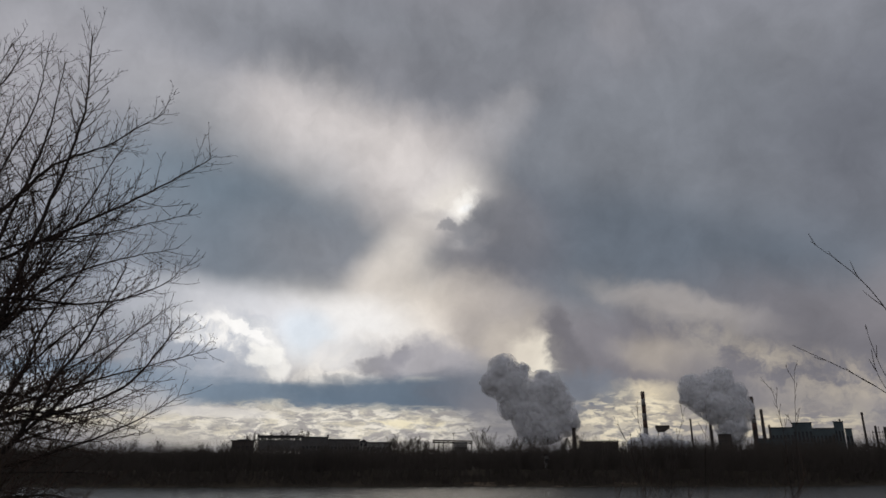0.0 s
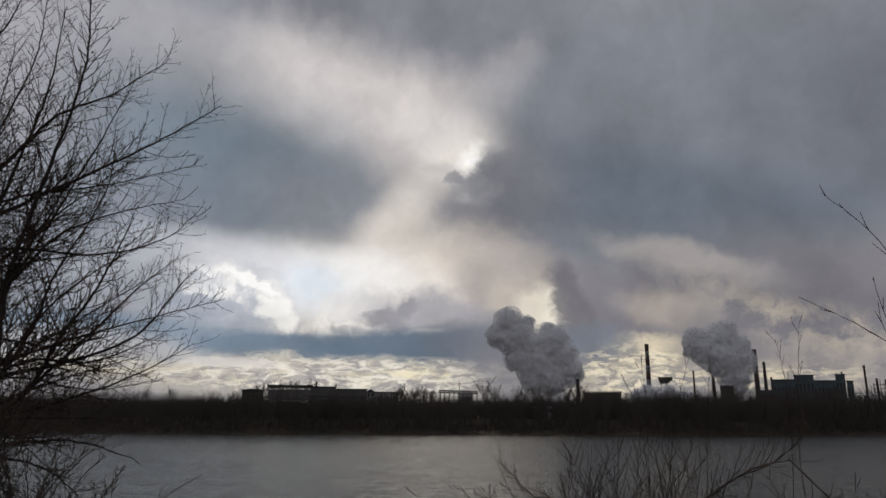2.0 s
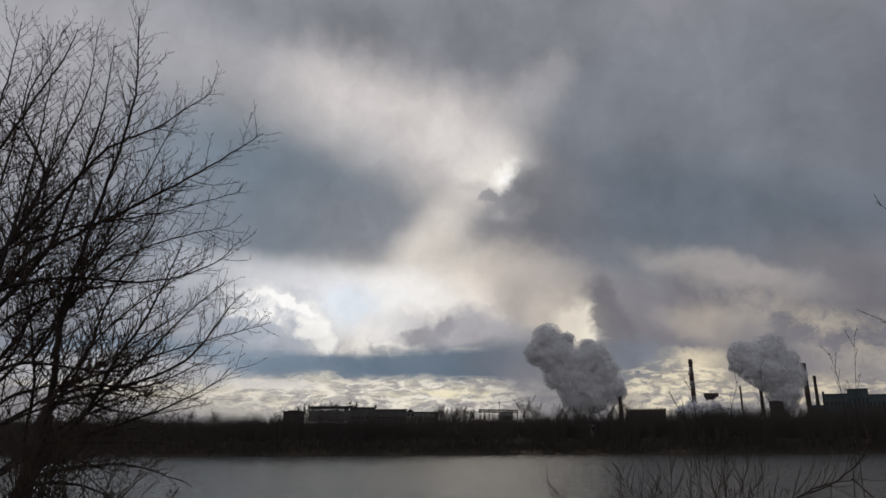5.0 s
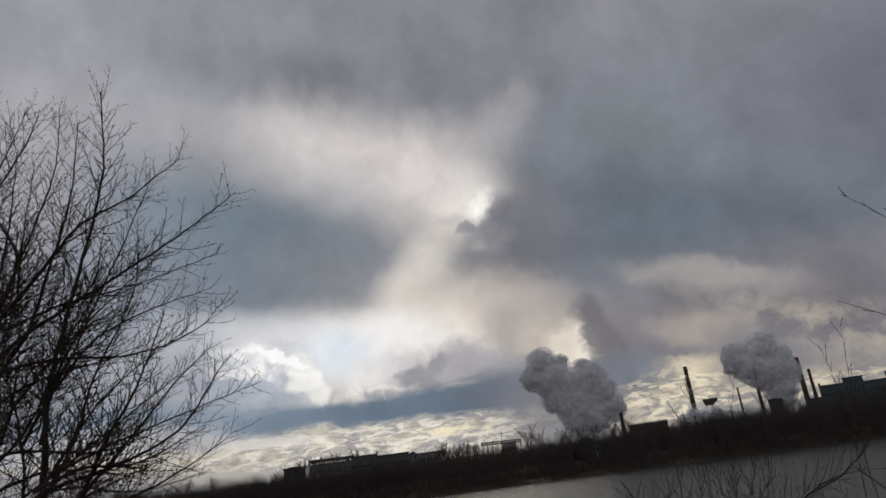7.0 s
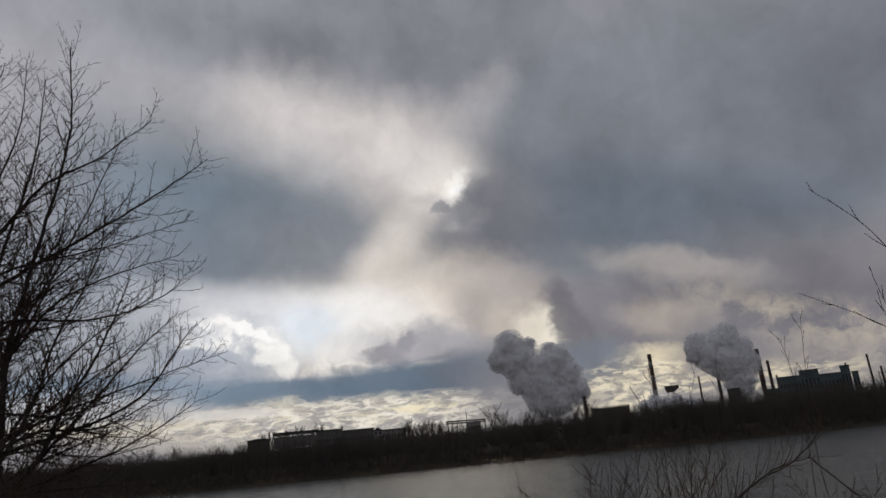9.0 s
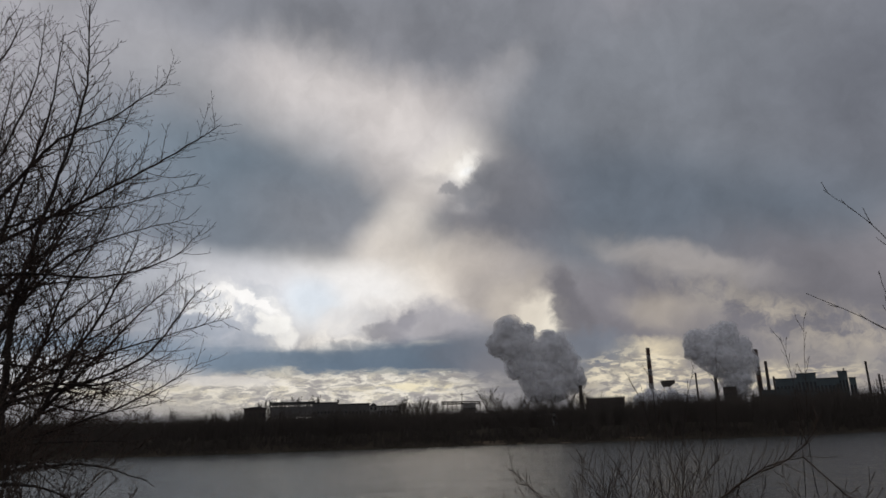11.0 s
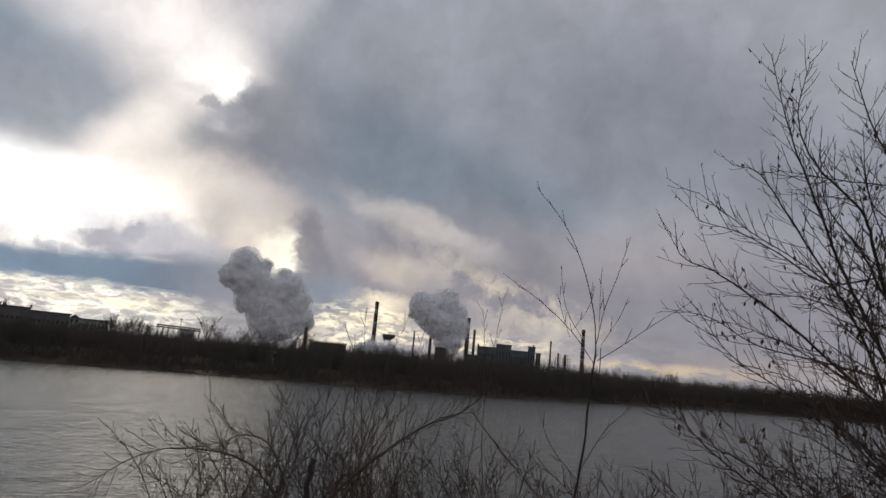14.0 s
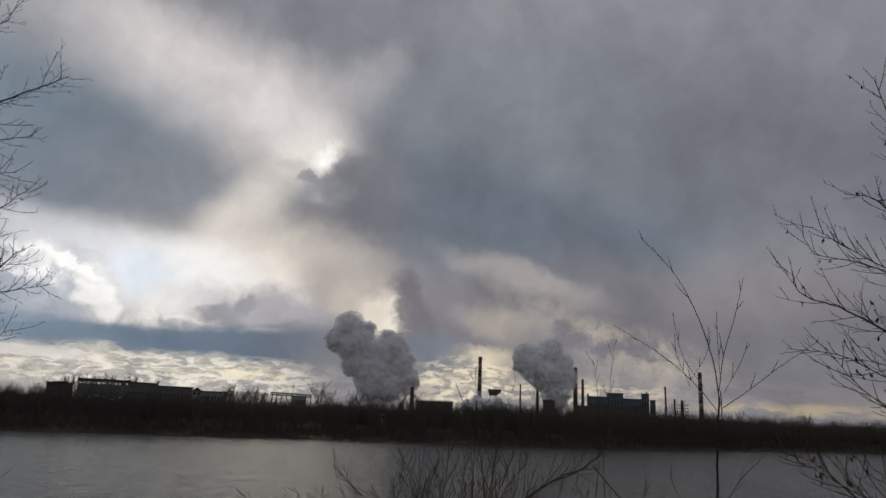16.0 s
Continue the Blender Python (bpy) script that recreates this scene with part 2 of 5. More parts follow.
cloud(-10.4, 1.9, 16.8, 1.5, -3, (196, 190, 178), 0.95, 0.8, FLAT)
cloud(-10.5, 2.6, 15.3, 1.3, -3, (222, 213, 190), 0.9, 1, FLAT, STREAKS)
cloud(-7.5, 1.8, 15.0, 1.1, -3, (150, 147, 147), 0.9, 1, FLAT, LUMPS)
cloud(-9.7, 3.1, 13.5, 0.6, -2, (168, 164, 160), 0.8, 1, FLAT, LUMPS)
cloud(-8.0, 2.2, 18.0, 1.6, -3, (152, 148, 146), 0.85, 0.8, FLAT, CELLS)
cloud(-8.0, 2.4, 17.0, 1.4, -3, (236, 229, 214), 0.75, 0.8, FLAT, CURDS)
cloud(-3.2, 2.4, 4.9, 0.4, -3, (232, 221, 190), 0.9, 1, FLAT, STREAKS)
cloud(-18.2, 3.3, 4.3, 0.4, -2, (216, 211, 204), 0.8, 1, FLAT)
cloud(-29.9, 4.2, 8.1, 1.4, 0, (182, 182, 184), 0.8, 1, FLAT)
cloud(-29.0, 2.8, 8.2, 0.6, -1, (210, 202, 182), 0.8, 1, FLAT, STREAKS)
# next four patches: steam haze round the plumes, painted into the sky
cloud(4.6, 3.0, 3.3, 2.8, -7, (128, 127, 132), 0.8, 1.2, WISP)
cloud(8.9, 1.8, 3.3, 1.9, 3, (116, 115, 120), 0.7, 1.2, WISP)
cloud(15.2, 1.2, 3.3, 1.0, 2, (178, 174, 168), 0.6, 1.2, WISP)
cloud(21.3, 4.7, 3.3, 2.8, 2, (122, 120, 125), 0.75, 1.1, WISP)
cloud(15.0, 2.6, 4.6, 2.0, 2, (142, 138, 136), 0.8, 0.8, FLAT, CELLS)
cloud(15.2, 2.6, 4.4, 2.1, 2, (240, 228, 200), 0.75, 0.8, FLAT, CURDS)
cloud(24.5, 2.2, 6.5, 1.0, -2, (216, 204, 178), 0.8, 0.9, FLAT, CURDS)

# fine mottling of the whole deck
fine = wnoise(WISP, 0.16, 7.0, 0.6)
shade = wn("ShaderNodeMapRange")
wt.links.new(fine.outputs["Fac"], shade.inputs["Value"])
for i, v in enumerate((0.2, 0.8, 0.78, 1.22)):
    shade.inputs[1 + i].default_value = v
tone = wn("ShaderNodeVectorMath", operation="SCALE")
wt.links.new(layer, tone.inputs[0])
wt.links.new(shade.outputs[0], tone.inputs["Scale"])
cool = wvec("MULTIPLY", tone.outputs[0], (1.03, 1.03, 1.048))
light = wn("ShaderNodeBackground")
wt.links.new(cool, light.inputs["Color"])
wt.links.new(light.outputs[0], wn("ShaderNodeOutputWorld").inputs["Surface"])

lamp = bpy.data.lights.new("sun", "SUN")
lamp.energy, lamp.angle, lamp.color = 0.06, radians(15), (1.0, 0.93, 0.84)
sun = new("sun", lamp)
sun.matrix_world = look((0, 0, 0), (-math.sin(radians(SUN_AZ)) * math.cos(radians(SUN_EL)), -math.cos(radians(SUN_AZ)) * math.cos(radians(SUN_EL)), -math.sin(radians(SUN_EL))))

# ---- materials ----
def material(name, base, rough=0.8, var=0.25, scale=3.0, bump=0.3, metal=0.0, detail=6.0, second=None, per_object=0.0, spec=0.3):
    """A surface with large stains and fine grain round its base colour."""
    m = bpy.data.materials.new(name)
    m.use_nodes = True
    nt = m.node_tree
    p = nt.nodes["Principled BSDF"]
    co = nt.nodes.new("ShaderNodeTexCoord")
    big = nt.nodes.new("ShaderNodeTexNoise")
    big.inputs["Scale"].default_value, big.inputs["Detail"].default_value = scale * 0.22, 3.0
    fine = nt.nodes.new("ShaderNodeTexNoise")
    fine.inputs["Scale"].default_value, fine.inputs["Detail"].default_value = scale * 4, detail
    for n in (big, fine):
        nt.links.new(co.outputs["Object"], n.inputs["Vector"])
    add = nt.nodes.new("ShaderNodeMath")
    add.operation = "MULTIPLY_ADD"
    nt.links.new(fine.outputs["Fac"], add.inputs[0])
    add.inputs[1].default_value = 0.6
    nt.links.new(big.outputs["Fac"], add.inputs[2])
    value = add.outputs[0]
    if per_object:
        info = nt.nodes.new("ShaderNodeObjectInfo")
        more = nt.nodes.new("ShaderNodeMath")
        more.operation = "MULTIPLY_ADD"
        nt.links.new(info.outputs["Random"], more.inputs[0])
        more.inputs[1].default_value = per_object
        nt.links.new(value, more.inputs[2])
        value = more.outputs[0]
    ramp = nt.nodes.new("ShaderNodeValToRGB")
    other = second or base
    ramp.color_ramp.elements[0].position, ramp.color_ramp.elements[1].position = 0.5, 1.1 if not per_object else 1.1 + per_object
    ramp.color_ramp.elements[0].color = (*[c * (1 - var) for c in base], 1)
    ramp.color_ramp.elements[1].color = (*[c * (1 + var) for c in other], 1)
    nt.links.new(value, ramp.inputs["Fac"])
    nt.links.new(ramp.outputs["Color"], p.inputs["Base Color"])
    b = nt.nodes.new("ShaderNodeBump")
    b.inputs["Strength"].default_value, b.inputs["Distance"].default_value = bump, 0.05
    nt.links.new(fine.outputs["Fac"], b.inputs["Height"])
    nt.links.new(b.outputs["Normal"], p.inputs["Normal"])
    p.inputs["Roughness"].default_value, p.inputs["Metallic"].default_value = rough, metal
    p.inputs["Specular IOR Level"].default_value = spec
    return m


BARK = material("bark", (0.05, 0.04, 0.034), 0.9, 0.35, 12, 0.6)
TWIG = material("twig_bark", (0.06, 0.044, 0.035), 0.8, 0.3, 20, 0.3, second=(0.075, 0.05, 0.038))
SHRUB_BARK = material("shrub_bark", (0.07, 0.052, 0.04), 0.85, 0.35, 20, 0.3, second=(0.085, 0.06, 0.044))
# the bluish lift of distance haze is mixed into this cladding's colour
HAZED_CLADDING = material("weathered_haze_blue_cladding", (0.095, 0.12, 0.127), 0.85, 0.3, 0.4, 0.2)
PALE_BAND = material("faded_white_paint", (0.32, 0.305, 0.29), 0.85, 0.3, 0.5, 0.2)
RED_BAND = material("faded_red_paint", (0.14, 0.085, 0.068), 0.85, 0.3, 0.5, 0.2)
DRYLEAF = material("dry_leaf", (0.09, 0.055, 0.03), 0.85, 0.4, 30, 0.3)
SCRUB = material("far_scrub", (0.092, 0.079, 0.069), 0.95, 0.15, 0.1, 0.0, second=(0.10, 0.085, 0.072), spec=0.05)
EARTH = material("bank_earth", (0.04, 0.034, 0.027), 0.95, 0.4, 0.3, 0.6, second=(0.055, 0.045, 0.032), spec=0.1)
GRASS = material("dead_grass", (0.10, 0.075, 0.042), 0.9, 0.35, 6, 0.2, spec=0.1)
SAND = material("sandy_shore", (0.16, 0.125, 0.09), 0.95, 0.3, 1.0, 0.4, spec=0.1)
CONCRETE = material("dark_concrete", (0.14, 0.135, 0.13), 0.9, 0.3, 0.4, 0.2)
SOOT = material("sooty_brick", (0.09, 0.075, 0.068), 0.9, 0.3, 0.5, 0.2)
RENDERED = material("pale_rendered_wall", (0.33, 0.32, 0.30), 0.9, 0.25, 0.3, 0.2)
STEEL = material("rusted_steel", (0.10, 0.085, 0.075), 0.7, 0.35, 0.8, 0.2, metal=0.3)
ROOF = material("roof_felt", (0.07, 0.07, 0.072), 0.9, 0.3, 0.4, 0.2)
GLASS = material("dusty_glass", (0.03, 0.034, 0.04), 0.25, 0.2, 0.5, 0.0, spec=0.5)


# ---- helpers of this scene ----
def mesh_of(name, verts, faces, mat, smooth=False):
    me = bpy.data.meshes.new(name)
    me.from_pydata(verts, [], faces)
    me.materials.append(mat)
    if smooth:
        me.polygons.foreach_set("use_smooth", [True] * len(me.polygons))
    me.update()
    return me


def part(name, bm, mat, parent=None, label="", smooth=False):
    """One mesh object from a bmesh, under a thing or a part."""
    me = bpy.data.meshes.new(name)
    bm.to_mesh(me)
    bm.free()
    me.materials.append(mat)
    if smooth:
        me.polygons.foreach_set("use_smooth", [True] * len(me.polygons))
    ob = new(name, me)
    if parent:
        ob.parent = parent
    return tagged(ob, label)


def raw(name, verts, faces, mat, parent=None, label="", smooth=False):
    ob = new(name, mesh_of(name, verts, faces, mat, smooth))
    if parent:
        ob.parent = parent
    return tagged(ob, label)


def thing(name, x, y, z, turn=0.0):
    ob = new(name)
    ob.matrix_world = pose(x, y, z, 0, 0, turn)
    ob.empty_display_size = 0.2
    return ob


def brick_box(bm, x0, x1, y0, y1, z0, z1, bevel=0.0):
    r = bmesh.ops.create_cube(bm, size=1)
    for v in r["verts"]:
        v.co = ((x0 + x1) / 2 + v.co.x * (x1 - x0), (y0 + y1) / 2 + v.co.y * (y1 - y0), (z0 + z1) / 2 + v.co.z * (z1 - z0))
    if bevel:
        bmesh.ops.bevel(bm, geom=list({e for v in r["verts"] for e in v.link_edges}), offset=bevel, segments=1, affect="EDGES")


def cone(bm, x, y, z0, z1, r0, r1, sides=16):
    bmesh.ops.create_cone(bm, cap_ends=True, segments=sides, radius1=r0, radius2=r1, depth=z1 - z0, matrix=Matrix.Translation((x, y, (z0 + z1) / 2)))


# ---- land and water ----
def fbm(x, y, s, oct=4):
    return noise.fractal(Vector((x * s, y * s, 3.7)), 1.0, 2.0, oct)


def far_shore(x):
    """Where the far waterline runs."""
    k = min(1.0, max(0.0, (x - 60) / 190))
    return 197 + 44 * k * k * (3 - 2 * k) + 2.2 * math.sin(x * 0.031 + 1) + 1.1 * math.sin(x * 0.11)


def land_height(x, y):
    if y < 60:
        top, foot = 3.5 + 0.6 * math.sin(x * 0.3), 24 + 1.5 * math.sin(x * 0.13)
        k = min(1.0, max(0.0, (y - top) / (foot - top)))
        return 6.9 - 8.4 * k ** 0.85 + 0.18 * fbm(x, y, 0.35) * (1 if y > -20 else 0)
    s = far_shore(x)
    if y < s - 12:
        return -2.5
    k = (y - s) / 11
    if k < 1:
        return -0.15 + (k + 0.25) * 3.1 * (0.6 if k < 0 else 1) + 0.25 * fbm(x, y, 0.2)
    return 3.8 + min(1.6, (k - 1) * 0.12) + 0.5 * fbm(x, y, 0.05) * (1 if y < 600 else 0)


def build_ground():
    xs = sorted(set([-4800, -3000, -1800, -1000, -600] + list(range(-400, -40, 8)) + [i * 1.0 for i in range(-40, 41)] + list(range(48, 520, 8)) + [600, 1000, 1800, 3000, 4800]))
    ys = sorted(set([-4800, -2000, -600, -200, -60, -20] + [i * 0.8 for i in range(-12, 40)] + [40, 60, 100, 150, 180] + [184 + 2 * i for i in range(45)] + [280, 300, 340, 400, 500, 700, 1000, 1500, 2400, 3600, 4800]))
    verts = [(x, y, land_height(x, y)) for y in ys for x in xs]
    n = len(xs)
    faces = [(j * n + i, j * n + i + 1, (j + 1) * n + i + 1, (j + 1) * n + i) for j in range(len(ys) - 1) for i in range(n - 1)]
    tagged(raw("ground", verts, faces, EARTH, smooth=True), "dark muddy river banks with dead grass", "ground", kind="structure")


build_ground()


def water_material():
    m = bpy.data.materials.new("river_water")
    m.use_nodes = True
    nt = m.node_tree
    nt.nodes.clear()
    out = nt.nodes.new("ShaderNodeOutputMaterial")
    body = nt.nodes.new("ShaderNodeBsdfDiffuse")
    body.inputs["Color"].default_value = (0.030, 0.031, 0.027, 1)
    gloss = nt.nodes.new("ShaderNodeBsdfGlossy")
    gloss.inputs["Roughness"].default_value = 0.15
    gloss.inputs["Color"].default_value = (0.96, 0.955, 0.925, 1)
    edge = nt.nodes.new("ShaderNodeFresnel")
    edge.inputs["IOR"].default_value = 1.333
    mix = nt.nodes.new("ShaderNodeMixShader")
    nt.links.new(edge.outputs[0], mix.inputs[0])
    nt.links.new(body.outputs[0], mix.inputs[1])
    nt.links.new(gloss.outputs[0], mix.inputs[2])
    nt.links.new(mix.outputs[0], out.inputs["Surface"])
    co = nt.nodes.new("ShaderNodeTexCoord")
    last = None
    for scale, stretch, strength in ((0.8, 2.2, 1.0), (0.2, 1.8, 0.45), (3.2, 1.6, 1.0), (1.7, 1.8, 0.8)):
        mp = nt.nodes.new("ShaderNodeMapping")
        mp.inputs["Scale"].default_value = (1 / stretch, 1, 1)
        mp.inputs["Rotation"].default_value = (0, 0, 0.25)
        nt.links.new(co.outputs["Object"], mp.inputs["Vector"])
        t = nt.nodes.new("ShaderNodeTexNoise")
        t.inputs["Scale"].default_value, t.inputs["Detail"].default_value = scale, 3.0
        nt.links.new(mp.outputs[0], t.inputs["Vector"])
        b = nt.nodes.new("ShaderNodeBump")
        b.inputs["Strength"].default_value, b.inputs["Distance"].default_value = strength, 0.19 / scale
        nt.links.new(t.outputs["Fac"], b.inputs["Height"])
        if last:
            nt.links.new(last, b.inputs["Normal"])
        last = b.outputs["Normal"]
    for n in (body, gloss, edge):
        nt.links.new(last, n.inputs["Normal"])
    return m


WATER = water_material()


def build_water():
    xs = [-4700, -2500, -1200, -700] + list(range(-400, 721, 20)) + [1000, 1800, 3000, 4700]
    ys = [12 + 10 * i for i in range(26)]
    n = len(xs)
    verts = [(x, y, 0.0) for y in ys for x in xs]
    faces = [(j * n + i, j * n + i + 1, (j + 1) * n + i + 1, (j + 1) * n + i) for j in range(len(ys) - 1) for i in range(n - 1)]
    tagged(raw("water", verts, faces, WATER), "wide grey rippled river reflecting the clouds", "river", kind="structure")


build_water()

# ---- far bank: scrub, works, chimneys ----
def needle(verts, faces, a, b, r):
    """A thin tapered stem from a to b, three-sided, ending in a point."""
    k = len(verts)
    for ang in (0.3, 2.4, 4.5):
        verts.append((a[0] + r * math.cos(ang), a[1] + r * math.sin(ang), a[2]))
    verts.append(tuple(b))
    faces.extend(((k, k + 1, k + 3), (k + 1, k + 2, k + 3), (k + 2, k, k + 3)))


def scrub(verts, faces, rnd, x, y, h, stems, spread, thick):
    z = land_height(x, y) - 0.2
    for i in range(stems):
        ang, lean = rnd.uniform(0, 6.283), rnd.uniform(0.03, spread)
        hh = h * rnd.uniform(0.55, 1.0)
        tip = (x + math.cos(ang) * lean * hh, y + math.sin(ang) * lean * hh, z + hh)
        foot = (x + rnd.uniform(-0.4, 0.4), y + rnd.uniform(-0.4, 0.4), z)
        needle(verts, faces, foot, tip, thick)
        for j in range(2):
            k = rnd.uniform(0.35, 0.85)
            p = [foot[c] + (tip[c] - foot[c]) * k for c in range(3)]
            a2 = rnd.uniform(0, 6.283)
            l2 = hh * rnd.uniform(0.15, 0.32)
            needle(verts, faces, p, (p[0] + math.cos(a2) * l2 * 0.5, p[1] + math.sin(a2) * l2 * 0.5, p[2] + l2), thick * 0.6)


def build_woods():
    rnd = random.Random(4)
    verts, faces = [], []
    for i in range(9500):
        x = rnd.uniform(-260, 470)
        d = rnd.random() ** 1.3
        y = far_shore(x) + 2.5 + 48 * d
        tall = 0.5 + 0.5 * fbm(x, y, 0.035, 3) + 0.25 * fbm(x, y, 0.15, 2)
        h = (3.4 + 5.6 * min(1, d * 5)) * (0.78 + 0.4 * max(0, min(1, tall))) * rnd.uniform(0.6, 1.05)
        h *= 1.14 + 0.22 * min(1, max(0, (x - 50) / 60))
        scrub(verts, faces, rnd, x, y, h, rnd.randint(5, 8), 0.3, 0.07)
    for i in range(4200):
        x = rnd.uniform(-330, 560)
        y = far_shore(x) + rnd.uniform(50, 120)
        h = 8.7 * (0.85 + 0.3 * fbm(x, y, 0.05, 3)) * rnd.uniform(0.7, 1.15) * (1.0 + 0.25 * min(1, max(0, (x - 60) / 60)))
        scrub(verts, faces, rnd, x, y, h, 7, 0.35, 0.1)
    tagged(raw("riverside_scrub", verts, faces, SCRUB), "dense dark leafless scrub along the far river bank", "scrub", kind="stuff")
    verts, faces = [], []
    for i in range(4500):
        x = rnd.uniform(-300, 520)
        y = far_shore(x) - 0.6 + rnd.uniform(0, 6)
        scrub(verts, faces, rnd, x, y, rnd.uniform(0.8, 2.8), 7, 0.6, 0.06)
    tagged(raw("shore_brush", verts, faces, SCRUB), "low dark brush at the far waterline", "brush", kind="stuff")
    # far belt of trees that closes the view behind the works
    verts, faces = [], []
    for i in range(2600):
        a = radians(rnd.uniform(-62, 75))
        r = rnd.uniform(1250, 1500)
        scrub(verts, faces, rnd, r * math.sin(a), r * math.cos(a), rnd.uniform(9, 17) * (0.8 + 0.4 * fbm(a * 40, 0, 0.4)), 6, 0.35, 0.5)
    tagged(raw("distant_trees", verts, faces, SCRUB), "distant belt of bare trees on the plain", "trees", kind="stuff")


build_woods()


def sandbank():
    verts, faces = [], []
    n = 40
    for i in range(n):
        x = 6 + i * 1.25
        w = 3.2 * math.sin(math.pi * (i + 0.5) / n) * (1 + 0.3 * fbm(x, 1, 0.3))
        s = far_shore(x)
        for k, h in ((-0.6, -0.05), (0.1, 0.22), (0.6, 0.5), (1.0, 1.0)):
            verts.append((x, s + k * w - 0.4, h + 0.05 * fbm(x, k, 0.8)))
    for i in range(n - 1):
        for k in range(3):
            faces.append((i * 4 + k, (i + 1) * 4 + k, (i + 1) * 4 + k + 1, i * 4 + k + 1))
    tagged(raw("shore", verts, faces, SAND, smooth=True), "narrow brown sandy shore below the scrub", "shore", kind="structure")


sandbank()


def bare_tree(x, y, h, width, seed, label, group="bare trees on the far bank"):
    """A far leafless tree: trunk, limbs and a crown of fine twigs."""
    rnd = random.Random(seed)
    z = land_height(x, y)
    t = thing("bare_tree", x, y, z)
    tv, tf, cv, cf = [], [], [], []
    needle(tv, tf, (0, 0, -0.3), (0.2, 0, h * 0.75), h * 0.022)
    for i in range(16):
        k = rnd.uniform(0.2, 0.55)
        a = rnd.uniform(0, 6.283)
        l = h * rnd.uniform(0.35, 0.55)
        p = (0, 0, h * k)
        q = (math.cos(a) * width * rnd.uniform(0.25, 0.5), math.sin(a) * width * rnd.uniform(0.25, 0.5), min(h, h * k + l))
        needle(tv, tf, p, q, h * 0.009)
        for j in range(14):
            s = rnd.uniform(0.3, 0.98)
            b = [p[c] + (q[c] - p[c]) * s for c in range(3)]
            a2 = a + rnd.uniform(-1.4, 1.4)
            l2 = h * rnd.uniform(0.07, 0.2)
            needle(cv, cf, b, (b[0] + math.cos(a2) * l2 * 0.7, b[1] + math.sin(a2) * l2 * 0.7, b[2] + l2 * rnd.uniform(0.3, 0.9)), h * 0.004 + 0.02)
    raw("trunk", tv, tf, SCRUB, t)
    raw("crown", cv, cf, SCRUB, t, "fine bare twigs")
    return tagged(t, label, "tree", group)


bare_tree(15.5, 300, 15.5, 12, 1, "round-crowned bare tree above the scrub")
bare_tree(20.5, 302, 13.5, 9, 2, "round-crowned bare tree above the scrub")
rnd_far = random.Random(9)
for i in range(13):
    bare_tree(-126 + i * 3.4 + rnd_far.uniform(-1, 1), 436 + rnd_far.uniform(0, 10), rnd_far.uniform(15.5, 19.5), 7, 20 + i, "slim bare tree behind the derelict hall")
for i in range(12):
    bare_tree(-29 + i * 1.8 + rnd_far.uniform(-1, 1), 372 + rnd_far.uniform(0, 10), rnd_far.uniform(10.5, 15), 4, 40 + i, "slim bare tree on the far bank")
for i in range(9):
    bare_tree(-165 - i * 9 + rnd_far.uniform(-3, 3), 400 + rnd_far.uniform(0, 30), rnd_far.uniform(10, 14), 7, 60 + i, "low bare tree on the far bank")
for i in range(7):
    bare_tree(33 + i * 6 + rnd_far.uniform(-2, 2), 330 + rnd_far.uniform(0, 10), rnd_far.uniform(11, 13.5), 7, 80 + i, "low bare tree on the far bank")


for i in range(16):
    xx = 150 + i * 19 + rnd_far.uniform(-7, 7)
    bare_tree(xx, far_shore(xx) + rnd_far.uniform(55, 90), rnd_far.uniform(10.5, 13.5), 7, 100 + i, "bare tree rising out of the bank scrub")


def facade(t, x0, x1, y0, y1, z0, z1, cols, low, high, pier, mat, glass=None):
    """A wall with a row of openings that go through it: sill band, head band, piers and, if given, panes."""
    bm = bmesh.new()
    brick_box(bm, x0, x1, y0, y1, z0, low)
    piers = []
    step = (x1 - x0) / cols
    for i in range(cols + 1):
        c = x0 + i * step
        pm = bmesh.new()
        brick_box(pm, max(x0, c - pier / 2), min(x1, c + pier / 2), y0, y1, low, high)
        piers.append(pm)
    wall = part("wall", bm, mat, t)
    bm = bmesh.new()
    brick_box(bm, x0, x1, y0, y1, high, z1)
    part("lintel_band", bm, mat, wall)
    for pm in piers:
        part("pier", pm, mat, wall)
    if glass:
        for i in range(cols):
            bm = bmesh.new()
            brick_box(bm, x0 + i * step + pier / 2, x0 + (i + 1) * step - pier / 2, (y0 + y1) / 2 - 0.05, (y0 + y1) / 2 + 0.05, low, high)
            part("pane", bm, glass, wall)
    return wall


def flat_roof(t, x0, x1, y0, y1, z, mat=None, lip=0.5):
    bm = bmesh.new()
    brick_box(bm, x0 - lip, x1 + lip, y0 - lip, y1 + lip, z, z + 0.5)
    return part("roof", bm, mat or ROOF, t)


